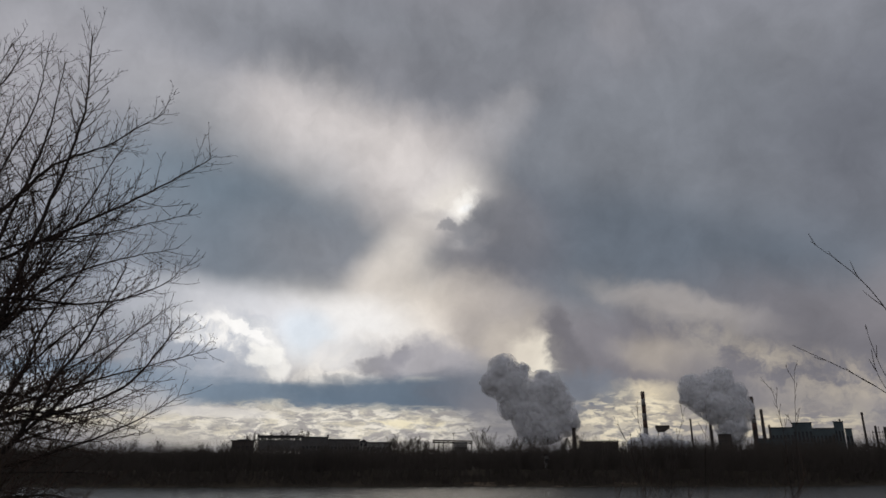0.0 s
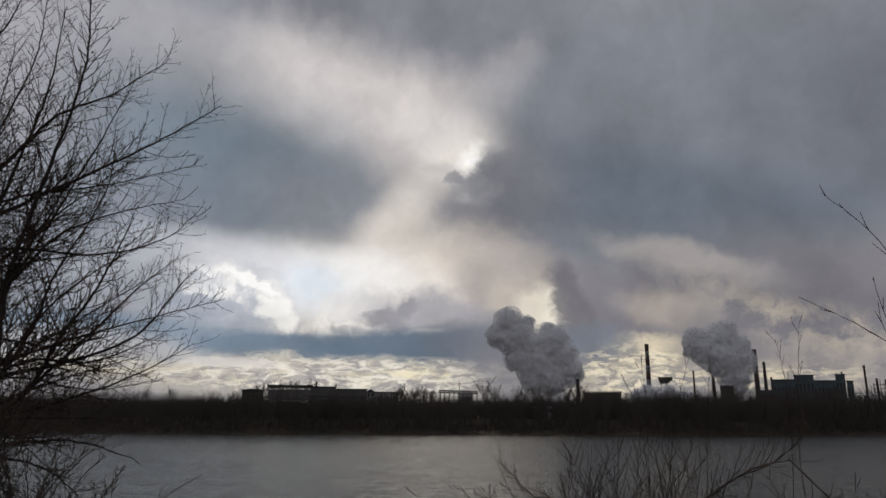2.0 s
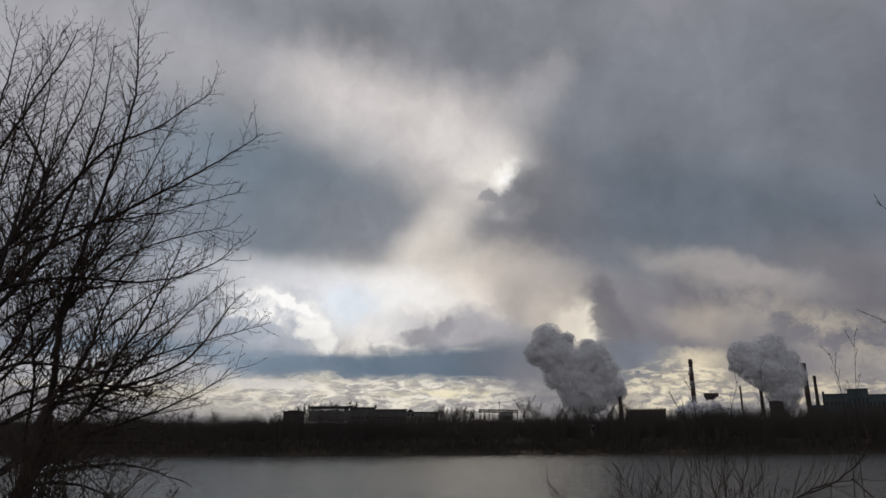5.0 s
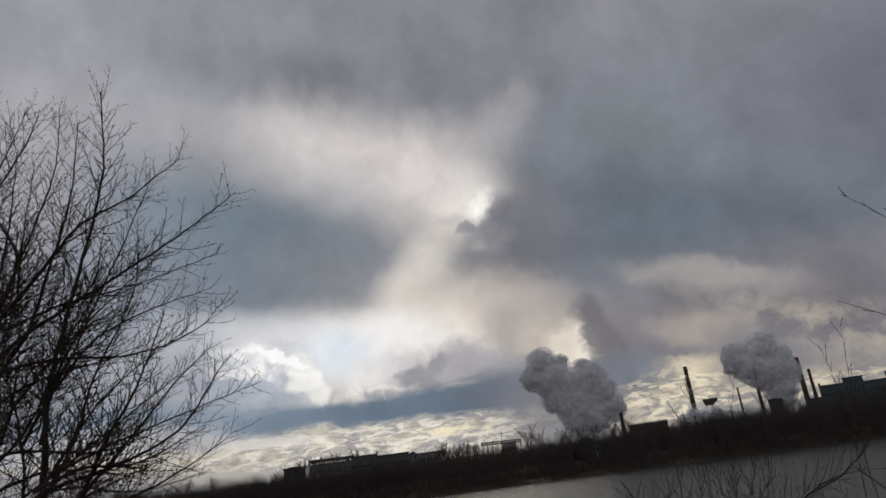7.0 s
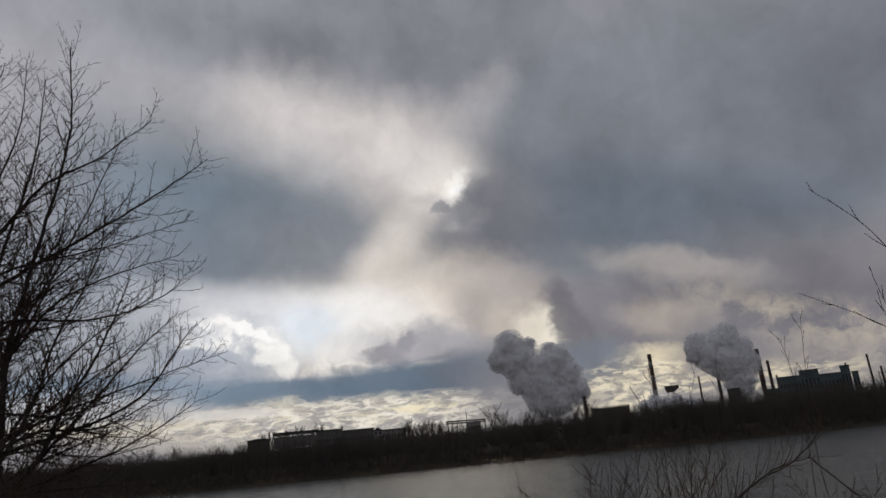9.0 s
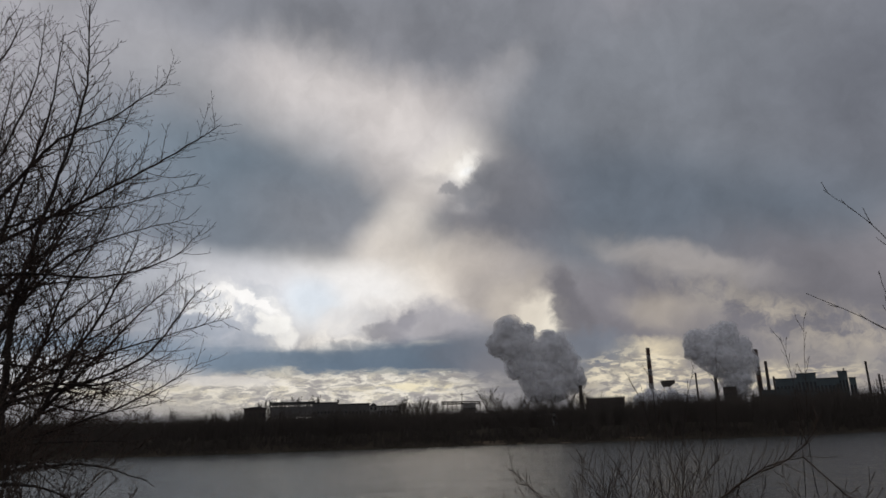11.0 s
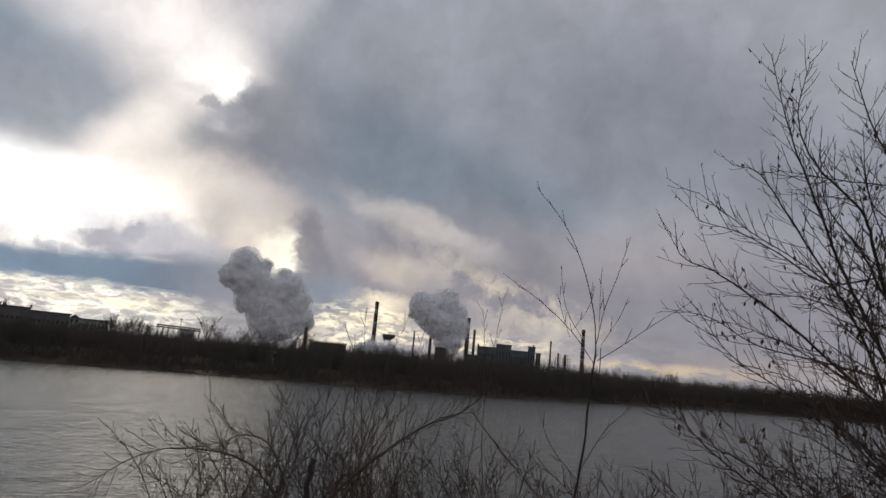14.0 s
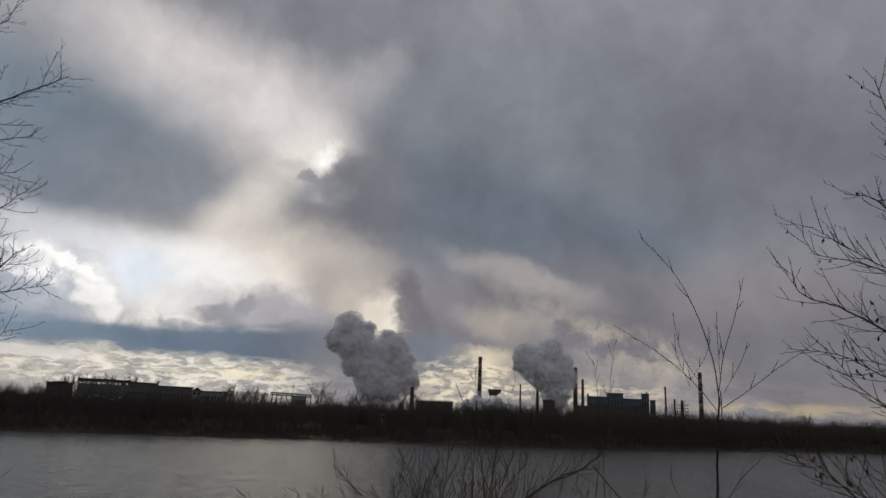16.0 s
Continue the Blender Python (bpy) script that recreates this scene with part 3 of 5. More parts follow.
def block(name, x, y, turn, w, d, h, label, mat, cols=6, low=0.45, high=0.75, glass=True, category="building", group=""):
    """A plain works block with a row of windows on the river side and a flat roof."""
    z = land_height(x, y)
    t = thing(name, x, y, z, turn)
    facade(t, -w / 2, w / 2, -d / 2, -d / 2 + 0.5, -0.5, h, cols, h * low, h * high, w / cols * 0.45, mat, GLASS if glass else None)
    bm = bmesh.new()
    brick_box(bm, -w / 2, -w / 2 + 0.5, -d / 2 + 0.5, d / 2, -0.5, h)
    brick_box(bm, w / 2 - 0.5, w / 2, -d / 2 + 0.5, d / 2, -0.5, h)
    brick_box(bm, -w / 2 + 0.5, w / 2 - 0.5, d / 2 - 0.5, d / 2, -0.5, h)
    part("side_wall", bm, mat, t)
    flat_roof(t, -w / 2, w / 2, -d / 2, d / 2, h)
    return tagged(t, label, category, group)


def derelict_hall():
    # open concrete frame on the west, then a closed hall, then a lower wing
    g = land_height(-85, 410)
    t = thing("factory_hall", -96.5, 408.5, g, 13.5)
    h = 19.2 - g
    facade(t, -12.5, 12.5, -8, -7.5, 5.5, h - 0.4, 14, h - 2.6, h - 1.2, 0.55, CONCRETE)
    facade(t, -12.5, 12.5, 7.5, 8, 5.5, h - 0.4, 14, h - 2.6, h - 1.2, 0.55, CONCRETE)
    facade(t, -12.5, 12.5, -7.9, -7.5, -0.5, 5.5, 9, 0.2, 5.0, 0.8, CONCRETE)
    flat_roof(t, -12.5, 12.5, -8, 8, h - 0.4)
    for i in range(10):
        bm = bmesh.new()
        brick_box(bm, -12.3 + i * 2.73 - 0.3, -12.3 + i * 2.73 + 0.3, -7.4, -6.8, -0.5, h - 0.45)
        part("column", bm, CONCRETE, t)
    tagged(t, "derelict concrete factory hall with empty window openings", "factory hall")
    block("factory_hall", -77, 413, 11, 15, 16, 18.4 - g, "closed grey factory hall with a flat roof", CONCRETE, 7, 0.5, 0.62)
    b = block("factory_hall", -60.3, 415.5, 8, 19.5, 14, 16.9 - g, "low grey wing of the factory hall", CONCRETE, 9, 0.5, 0.65)
    a = block("factory_annex", -117, 403, 16, 12.5, 10, 16.4 - g, "dark annex with a raised roof hatch", SOOT, 5)
    bm = bmesh.new()
    brick_box(bm, -3.5, 3.5, -3, 3, 16.4 - g + 0.5, 17.4 - g)
    part("roof_hatch", bm, ROOF, a)
    bm = bmesh.new()
    brick_box(bm, 5.8, 7.0, -2, 0, 18.4 - g + 0.5, 19.6 - g + 0.3)
    bpy_stub = part("roof_vent", bm, STEEL, b)
    bpy_stub.location.x = -15.6


derelict_hall()


def gable_house():
    g = land_height(-43.5, 377)
    t = thing("house", -43.6, 377.4, g, 6.6)
    facade(t, -2.2, 2.2, -3, -2.7, -0.3, 15 - g, 2, 7.5, 9, 1.0, RENDERED, GLASS)
    bm = bmesh.new()
    brick_box(bm, -2.2, 2.2, -2.7, 3, -0.3, 15 - g)
    part("side_wall", bm, RENDERED, t)
    v = [(-2.7, -3.4, 14.9 - g), (2.7, -3.4, 14.9 - g), (0, -3.4, 16.7 - g), (-2.7, 3.4, 14.9 - g), (2.7, 3.4, 14.9 - g), (0, 3.4, 16.7 - g)]
    raw("roof", v, [(0, 1, 2), (5, 4, 3), (1, 4, 5, 2), (3, 0, 2, 5), (0, 3, 4, 1)], ROOF, t)
    tagged(t, "small gabled house among the scrub", "house")
    block("shed", -35, 379, 5.3, 13.5, 8, 14.6 - g, "long pale low shed with a flat roof", RENDERED, 8, 0.55, 0.75)


gable_house()


def conveyor():
    g = land_height(7, 500)
    t = thing("pipe_bridge", 7, 500, g, -0.8)
    for z0 in (0.0, 1.4):
        bm = bmesh.new()
        cone(bm, 0, 0, -14.5, 14.5, 0.5, 0.5, 10)
        o = part("pipe", bm, STEEL, t, smooth=True)
        o.matrix_basis = pose(0, 0, 18.2 - g - z0, 0, 91.2, 0)
    for i in range(9):
        bm = bmesh.new()
        brick_box(bm, -0.25, 0.25, -0.6, 0.6, -0.5, 17.8 - g)
        part("trestle", bm, STEEL, t).location.x = -13.5 + i * 3.4
    tagged(t, "raised pipe bridge on steel trestles", "pipe bridge")
    p = thing("utility_pole", 7.8, 497, g)
    bm = bmesh.new()
    cone(bm, 0, 0, -0.5, 25.2 - g, 0.28, 0.16, 8)
    part("pole", bm, STEEL, p)
    bm = bmesh.new()
    brick_box(bm, -1.3, 1.3, -0.12, 0.12, 23.2 - g, 23.5 - g)
    part("crossarm", bm, STEEL, p)
    tagged(p, "tall dark utility pole with a crossarm", "utility pole")
    block("shed", 12.5, 498, -1.4, 9, 8, 16.2 - g, "low pale shed under the pipe bridge", RENDERED, 5)


conveyor()


def chimney(x, y, top, r0, r1, label, bands=3, mat=None, rings=0):
    """A tapered stack with its rim, galleries and ladder."""
    g = land_height(x, y)
    h = top - g
    t = thing("chimney", x, y, g)
    bm = bmesh.new()
    bmesh.ops.create_cone(bm, cap_ends=False, segments=20, radius1=r0, radius2=r1, depth=h + 1, matrix=Matrix.Translation((0, 0, h / 2 - 0.5)))
    part("shaft", bm, mat or SOOT, t, smooth=True)
    bm = bmesh.new()
    cone(bm, 0, 0, h - 1.6, h + 0.05, r1 * 1.12, r1 * 1.12, 20)
    cone(bm, 0, 0, h + 0.05, h + 0.4, r1 * 0.8, r1 * 0.8, 20)
    part("rim", bm, SOOT, t)
    for i in range(rings):
        k0, k1 = 1 - 0.11 * (i + 1), 1 - 0.11 * i - 0.006
        bm = bmesh.new()
        cone(bm, 0, 0, h * k0, h * k1, r0 + (r1 - r0) * k0 + 0.06, r0 + (r1 - r0) * k1 + 0.06, 20)
        part("painted_band", bm, RED_BAND if i % 2 == 0 else PALE_BAND, t, "faded red band" if i % 2 == 0 else "faded white band", smooth=True)
    for i in range(bands):
        k = 0.45 + 0.5 * i / max(1, bands - 1) if bands > 1 else 0.7
        rr = r0 + (r1 - r0) * k
        bm = bmesh.new()
        cone(bm, 0, 0, h * k, h * k + 0.5, rr + 0.75, rr + 0.75, 16)
        part("gallery", bm, STEEL, t)
    bm = bmesh.new()
    brick_box(bm, -0.3, 0.3, -r0 - 0.25, -r0 - 0.05, 2, h * 0.97)
    o = part("ladder", bm, STEEL, t)
    o.rotation_euler = (math.atan((r0 - r1) / h) * -1, 0, 0)
    return tagged(t, label, "chimney", "works chimneys")


chimney(112.6, 589.3, 30.5, 1.9, 1.5, "short soot-black stack under the steam", 1)
chimney(255.6, 863, 85.5, 3.1, 2.3, "tall brick works chimney with faded painted bands", 4, rings=6)
chimney(307, 846, 51, 1.4, 1.0, "thin steel works chimney", 2, STEEL)
chimney(328, 838, 60, 2.3, 1.7, "short dark works chimney in the steam", 2)
chimney(373.3, 819, 75.5, 3.2, 2.4, "tall brick works chimney with faded painted bands", 4, rings=5)
chimney(381.8, 815, 60.4, 2.4, 1.5, "slim dark works chimney", 3)
chimney(387.5, 812, 42, 1.4, 1.1, "short steel works chimney", 1, STEEL)
chimney(472, 766.3, 54, 1.4, 1.0, "thin steel works chimney", 2, STEEL)
chimney(507, 743.6, 72.6, 3.0, 2.1, "tall brick works chimney with faded painted bands", 4, rings=6)
chimney(526, 730.4, 50.5, 0.7, 0.45, "very thin steel stack", 1, STEEL)
chimney(452, 777, 47, 1.0, 0.8, "thin steel works chimney", 1, STEEL)

block("works_block", 318, 775, -22, 14, 12, 25, "dark boiler house at the foot of a chimney", SOOT, 5)
block("works_block", 355, 717, -26, 21, 16, 30, "hazy blue-grey square works building", HAZED_CLADDING, 6)
block("works_block", 372, 708.5, -28, 18, 16, 34.4, "tall hazy blue-grey works building", HAZED_CLADDING, 5)
block("works_block", 388.5, 700, -29.5, 21, 14, 28.6, "hazy blue-grey works building between two towers", HAZED_CLADDING, 6)
block("works_tower", 400.8, 692.5, -30, 8.5, 10, 34.8, "hazy blue-grey square works tower with windows", HAZED_CLADDING, 3)
block("works_block", 408, 689, -30.5, 6, 10, 28, "narrow hazy blue-grey works annex", HAZED_CLADDING, 2)
block("works_block", 347, 722, -25.6, 30, 18, 19, "low hazy blue-grey works building", HAZED_CLADDING, 9)


def sawtooth_hall():
    g = land_height(132, 585)
    t = thing("sawtooth_hall", 132.5, 585.5, g, -12.7)
    h = 19.2 - g
    facade(t, -16, 16, -6, -5.5, -0.5, h, 12, h * 0.4, h * 0.7, 1.2, SOOT, GLASS)
    flat_roof(t, -16, 16, -5.4, 6, h - 0.5)
    for i in range(16):
        x = -15.6 + i * 2.05
        v = [(x, -5.9, h), (x + 1.5, -5.9, h), (x, -5.9, h + 1.5), (x, 6, h), (x + 1.5, 6, h), (x, 6, h + 1.5)]
        raw("roof_light", v, [(0, 1, 2), (5, 4, 3), (1, 4, 5, 2), (3, 0, 2, 5), (0, 3, 4, 1)], ROOF, t)
    tagged(t, "long dark hall with a saw-tooth roof", "factory hall")


sawtooth_hall()


def hopper():
    g = land_height(275, 857)
    t = thing("coal_hopper", 275, 857, g, -17.8)
    z = 43.6 - g
    v = [(-8.5, -4, z), (8.5, -4, z), (8.5, 4, z), (-8.5, 4, z), (-8.5, -4, z - 3.6), (8.5, -4, z - 3.6), (8.5, 4, z - 3.6), (-8.5, 4, z - 3.6), (-6.5, -2, z - 8), (2, -2, z - 8), (2, 2, z - 8), (-6.5, 2, z - 8)]
    raw("bin", v, [(0, 1, 2, 3), (0, 4, 5, 1), (1, 5, 6, 2), (2, 6, 7, 3), (3, 7, 4, 0), (4, 8, 9, 5), (5, 9, 10, 6), (6, 10, 11, 7), (7, 11, 8, 4), (11, 10, 9, 8)], STEEL, t)
    for x in (-5.5, 1.2):
        for y in (-1.5, 1.5):
            bm = bmesh.new()
            brick_box(bm, x - 0.4, x + 0.4, y - 0.4, y + 0.4, -0.5, z - 7.9)
            part("leg", bm, STEEL, t)
    tagged(t, "raised steel hopper on four legs", "hopper")


hopper()


def pipe_rack():
    g = land_height(485, 757)
    t = thing("pipe_rack", 486, 757.5, g, -32.6)
    for i in range(7):
        bm = bmesh.new()
        brick_box(bm, -0.3, 0.3, -3, 3, -0.5, 34 - g + (i % 3) * 2.2)
        part("frame", bm, STEEL, t).location.x = -9.5 + i * 3.2
    for k in range(4):
        bm = bmesh.new()
        brick_box(bm, -10, 10, -2.5 + k * 0.3, -2.1 + k * 0.3, 20 + k * 4 - g, 20.6 + k * 4 - g)
        part("beam", bm, STEEL, t)
    bm = bmesh.new()
    cone(bm, 3, 0, 8, 38 - g, 2.0, 1.8, 14)
    part("vessel", bm, STEEL, t, smooth=True)
    bm = bmesh.new()
    cone(bm, -6, 0, 6, 39.5 - g, 1.3, 1.2, 14)
    part("vessel", bm, STEEL, t, smooth=True)
    tagged(t, "open steel pipe rack with upright vessels", "pipe rack")


pipe_rack()
x0, y0 = 32.5, 236.0
block("shed", x0, y0, -8, 7.5, 4, 4.1, "pale roofed shed half hidden in the scrub", RENDERED, 4)


# ---- steam ----
def steam_material(name, base, cover):
    m = bpy.data.materials.new(name)
    m.use_nodes = True
    nt = m.node_tree
    nt.nodes.clear()
    out = nt.nodes.new("ShaderNodeOutputMaterial")
    co = nt.nodes.new("ShaderNodeTexCoord")
    big = nt.nodes.new("ShaderNodeTexNoise")
    big.inputs["Scale"].default_value, big.inputs["Detail"].default_value = 0.06, 5.0
    nt.links.new(co.outputs["Object"], big.inputs["Vector"])
    ramp = nt.nodes.new("ShaderNodeValToRGB")
    ramp.color_ramp.elements[0].position, ramp.color_ramp.elements[1].position = 0.3, 0.7
    ramp.color_ramp.elements[0].color = (*[c * 0.93 for c in base], 1)
    ramp.color_ramp.elements[1].color = (*base, 1)
    nt.links.new(big.outputs["Fac"], ramp.inputs["Fac"])
    d = nt.nodes.new("ShaderNodeBsdfDiffuse")
    tl = nt.nodes.new("ShaderNodeBsdfTranslucent")
    for n in (d, tl):
        nt.links.new(ramp.outputs[0], n.inputs["Color"])
    mx = nt.nodes.new("ShaderNodeMixShader")
    mx.inputs[0].default_value = 0.35
    nt.links.new(d.outputs[0], mx.inputs[1])
    nt.links.new(tl.outputs[0], mx.inputs[2])
    clear = nt.nodes.new("ShaderNodeBsdfTransparent")
    thin = nt.nodes.new("ShaderNodeTexNoise")
    thin.inputs["Scale"].default_value, thin.inputs["Detail"].default_value = 0.07, 5.0
    nt.links.new(co.outputs["Object"], thin.inputs["Vector"])
    r = nt.nodes.new("ShaderNodeMapRange")
    nt.links.new(thin.outputs["Fac"], r.inputs["Value"])
    for i, v in enumerate((0.32, 0.66, max(0.0, cover - 0.45), min(1.0, cover + 0.35))):
        r.inputs[1 + i].default_value = v
    mix = nt.nodes.new("ShaderNodeMixShader")
    nt.links.new(r.outputs[0], mix.inputs[0])
    nt.links.new(clear.outputs[0], mix.inputs[1])
    nt.links.new(mx.outputs[0], mix.inputs[2])
    nt.links.new(mix.outputs[0], out.inputs["Surface"])
    return m


STEAM = steam_material("steam", (0.97, 0.97, 0.98), 0.95)
VEIL = steam_material("thin_steam", (0.97, 0.97, 0.98), 0.55)
HAZE = steam_material("faint_steam", (0.97, 0.97, 0.98), 0.28)


def puff(bm, c, r, seed, sub=4, rough=0.32):
    """One billow: a ball swollen by noise at three scales."""
    res = bmesh.ops.create_icosphere(bm, subdivisions=sub, radius=1)
    o = Vector((seed * 7.3, seed * 3.1, seed * 1.7))
    for v in res["verts"]:
        n = v.co.normalized()
        d = noise.fractal(n * 1.6 + o, 1.0, 2.1, 5) * rough
        b = 0.16 * (1 - abs(noise.noise(n * 4.2 + o))) + 0.08 * (1 - abs(noise.noise(n * 9.0 + o)))
        v.co = Vector(c) + n * r * (0.86 + d + b)


BILLOWS = bpy.data.textures.new("billows", "CLOUDS")
BILLOWS.noise_scale, BILLOWS.noise_depth = 8.0, 1


def skin(whole, name, balls, swell, grow, seed, mat, voxel, strength, label=""):
    """One layer of a plume: balls fused into a skin, eased and swollen into billows."""
    bm = bmesh.new()
    for i, (a, b, c, r) in enumerate(balls):
        puff(bm, (a, b, c), r * swell + grow, seed + i, 3, 0.30)
    t = part(name, bm, mat, whole, label, smooth=True)
    m = t.modifiers.new("fuse", "REMESH")
    m.mode, m.voxel_size, m.use_smooth_shade = "VOXEL", voxel, True
    m = t.modifiers.new("ease", "SMOOTH")
    m.factor, m.iterations = 0.5, 10
    m = t.modifiers.new("billow", "DISPLACE")
    m.texture, m.strength, m.mid_level = BILLOWS, strength, 0.5
    return t


def plume(x, y, z, scale, balls, label, seed, fine=1.0):
    """A plume: a dense heart under two thinner and thinner skins."""
    balls = [(a * scale, b * scale, c * scale, r * scale) for a, b, c, r in balls]
    whole = thing("steam_plume", x, y, z)
    skin(whole, "billow", balls, 0.70, 0.0, seed, STEAM, 1.0 * fine, 1.6 * fine)
    skin(whole, "veil", balls, 0.77, 0.3 * fine, seed + 40, VEIL, 1.0 * fine, 2.8 * fine, "thin outer steam")
    skin(whole, "wisp", balls, 0.82, 1.0 * fine, seed + 80, HAZE, 1.1 * fine, 4.5 * fine, "faint drifting edge of the steam")
    return tagged(whole, label, "steam plume", "works steam plumes")


# billows: offsets from the stack's mouth, then the radius, each times the plume's scale
plume(112.6, 595, 29, 0.5, [(-116, 0, 101, 32), (-136, 4, 80, 26), (-102, 4, 74, 42), (-66, 6, 58, 42), (-36, 0, 66, 32), (-22, 0, 42, 32), (-10, 0, 16, 26), (-70, 8, 30, 44), (-98, 8, 46, 36), (-46, 4, 6, 34), (-72, 6, 4, 30), (-86, 0, 100, 18), (-48, -4, 86, 18)],
      "large grey cauliflower plume of steam from the works", 3)
plume(331, 783, 31, 0.727, [(-16, 0, 75, 30), (-55, 4, 72, 24), (-40, 4, 55, 30), (-15, 0, 45, 38), (10, 0, 40, 28), (22, 0, 30, 15), (0, 0, 15, 28), (-2, 0, -2, 22), (-62, 6, 58, 16), (-5, 0, 88, 18), (14, 0, 62, 20)],
      "broad grey plume of steam behind the chimneys", 21)
plume(252, 845, 16, 0.727, [(-22, 0, 4, 16), (-6, 0, 12, 14), (12, 0, 6, 16), (30, 0, 10, 15), (48, 0, 2, 14), (64, 0, 4, 10)],
      "low bank of white steam at the foot of a chimney", 61, 0.8)

# ---- near bank: trees, shrubs, weeds ----
def tube(store, pts, r0, r1, sides):
    """Adds a tapered tube along pts to store (verts, faces)."""
    verts, faces = store
    k, n = len(verts), len(pts)
    chord = pts[-1] - pts[0]
    ref = Vector((0, 0, 1)) if chord.z * chord.z < 0.5 * chord.length_squared else Vector((0.8, -0.6, 0.0))
    for i, p in enumerate(pts):
        d = (pts[min(i + 1, n - 1)] - pts[max(i - 1, 0)]).normalized()
        u = d.cross(ref).normalized()
        w = d.cross(u)
        r = r0 + (r1 - r0) * i / (n - 1)
        for s in range(sides):
            a = 6.28318 * s / sides
            q = p + u * (r * math.cos(a)) + w * (r * math.sin(a))
            verts.append((q.x, q.y, q.z))
    for i in range(n - 1):
        for s in range(sides):
            a, b = k + i * sides + s, k + i * sides + (s + 1) % sides
            faces.append((a, b, b + sides, a + sides))
    faces.append(tuple(k + (n - 1) * sides + s for s in range(sides)))


def spline(ctrl, steps):
    """Points of a Catmull-Rom curve through the control points."""
    c = [Vector(p) for p in ctrl]
    c = [c[0] * 2 - c[1]] + c + [c[-1] * 2 - c[-2]]
    out = []
    for i in range(1, len(c) - 2):
        for s in range(steps):
            t = s / steps
            p0, p1, p2, p3 = c[i - 1], c[i], c[i + 1], c[i + 2]
            out.append(0.5 * (2 * p1 + (p2 - p0) * t + (2 * p0 - 5 * p1 + 4 * p2 - p3) * t * t + (3 * p1 - p0 - 3 * p2 + p3) * t ** 3))
    out.append(c[-2].copy())
    return out


def shoot(store, rnd, start, way, length, r, depth, habit, leaves=None):
    """A side shoot that wanders, lifts to the light and branches again."""
    lift, wander, spacing, ratio, angle = habit
    n = max(3, min(8, int(length / 0.07)))
    pts, d = [start.copy()], way.normalized()
    bend = Vector((rnd.gauss(0, 1), rnd.gauss(0, 1), rnd.gauss(0, 1))) * wander
    for i in range(n):
        d = (d + Vector((rnd.gauss(0, 1), rnd.gauss(0, 1), rnd.gauss(0, 1))) * wander * 0.6 + bend * 0.25 + Vector((0, 0, lift / n))).normalized()
        pts.append(pts[-1] + d * (length / n))
    tube(store, pts, r, max(0.0019, r * 0.5), 3)
    if leaves is not None and rnd.random() < 0.10:
        for i in range(rnd.randint(1, 3)):
            leaves.append(pts[rnd.randint(n // 2, n)].copy())
    if depth <= 0 or length < 0.06:
        return
    side = rnd.random() * 6.28
    pos = spacing * rnd.uniform(0.6, 1.3)
    while pos < length * 0.96:
        i = min(n - 1, int(pos / length * n))
        base = pts[i].lerp(pts[i + 1], pos / length * n - i)
        dd = (pts[i + 1] - pts[i]).normalized()
        side += 2.4 + rnd.gauss(0, 0.5)
        u = dd.cross(Vector((0.2, 0.9, 0.1))).normalized()
        w = dd.cross(u)
        out = dd * math.cos(angle) + (u * math.cos(side) + w * math.sin(side)) * math.sin(angle)
        l = length * ratio * rnd.uniform(0.35, 1.1) * (1.1 - 0.6 * pos / length)
        shoot(store, rnd, base, out, l, max(0.0025, r * 0.63), depth - 1, habit, leaves)
        pos += spacing * rnd.uniform(0.6, 1.5)


def limb(tree, rnd, ctrl, r0, r1, habit, size, first=0.15, depth=2, leaves=None, name="limb", spacing=0.16, bark=None):
    """A main limb with its bark tube, and its twigs as a part under it."""
    pts = spline(ctrl, 7)
    length = sum((pts[i + 1] - pts[i]).length for i in range(len(pts) - 1))
    for i in range(1, len(pts) - 1):
        pts[i] += Vector((rnd.gauss(0, 1), rnd.gauss(0, 1), rnd.gauss(0, 1))) * min(0.007, r0 * 0.2)
    st = ([], [])
    tube(st, pts, r0, r1, 7)
    body = raw(name, *st, bark or BARK, tree, smooth=True)
    tw = ([], [])
    side, run, nxt = rnd.random() * 6.28, 0.0, length * first
    for i in range(len(pts) - 1):
        seg = (pts[i + 1] - pts[i])
        while nxt < run + seg.length:
            k = (nxt - run) / seg.length
            base = pts[i].lerp(pts[i + 1], k)
            f = nxt / length
            d = seg.normalized()
            side += 2.4 + rnd.gauss(0, 0.6)
            u = d.cross(Vector((0.2, 0.9, 0.1))).normalized()
            w = d.cross(u)
            a = habit[4] * rnd.uniform(0.7, 1.3)
            out = d * math.cos(a) + (u * math.cos(side) + w * math.sin(side)) * math.sin(a)
            l = size * rnd.uniform(0.35, 1.1) * (1.0 - 0.55 * f)
            rr = (r0 + (r1 - r0) * f) * 0.5
            shoot(tw, rnd, base, out, l, max(0.0040, min(0.0078, rr)), depth, habit, leaves)
            nxt += spacing * rnd.uniform(0.5, 1.5)
        run += seg.length
    if tw[0]:
        tagged(raw("twig_spray", *tw, bark or TWIG, body, "fine bare twigs"), kind="stuff")
    return body


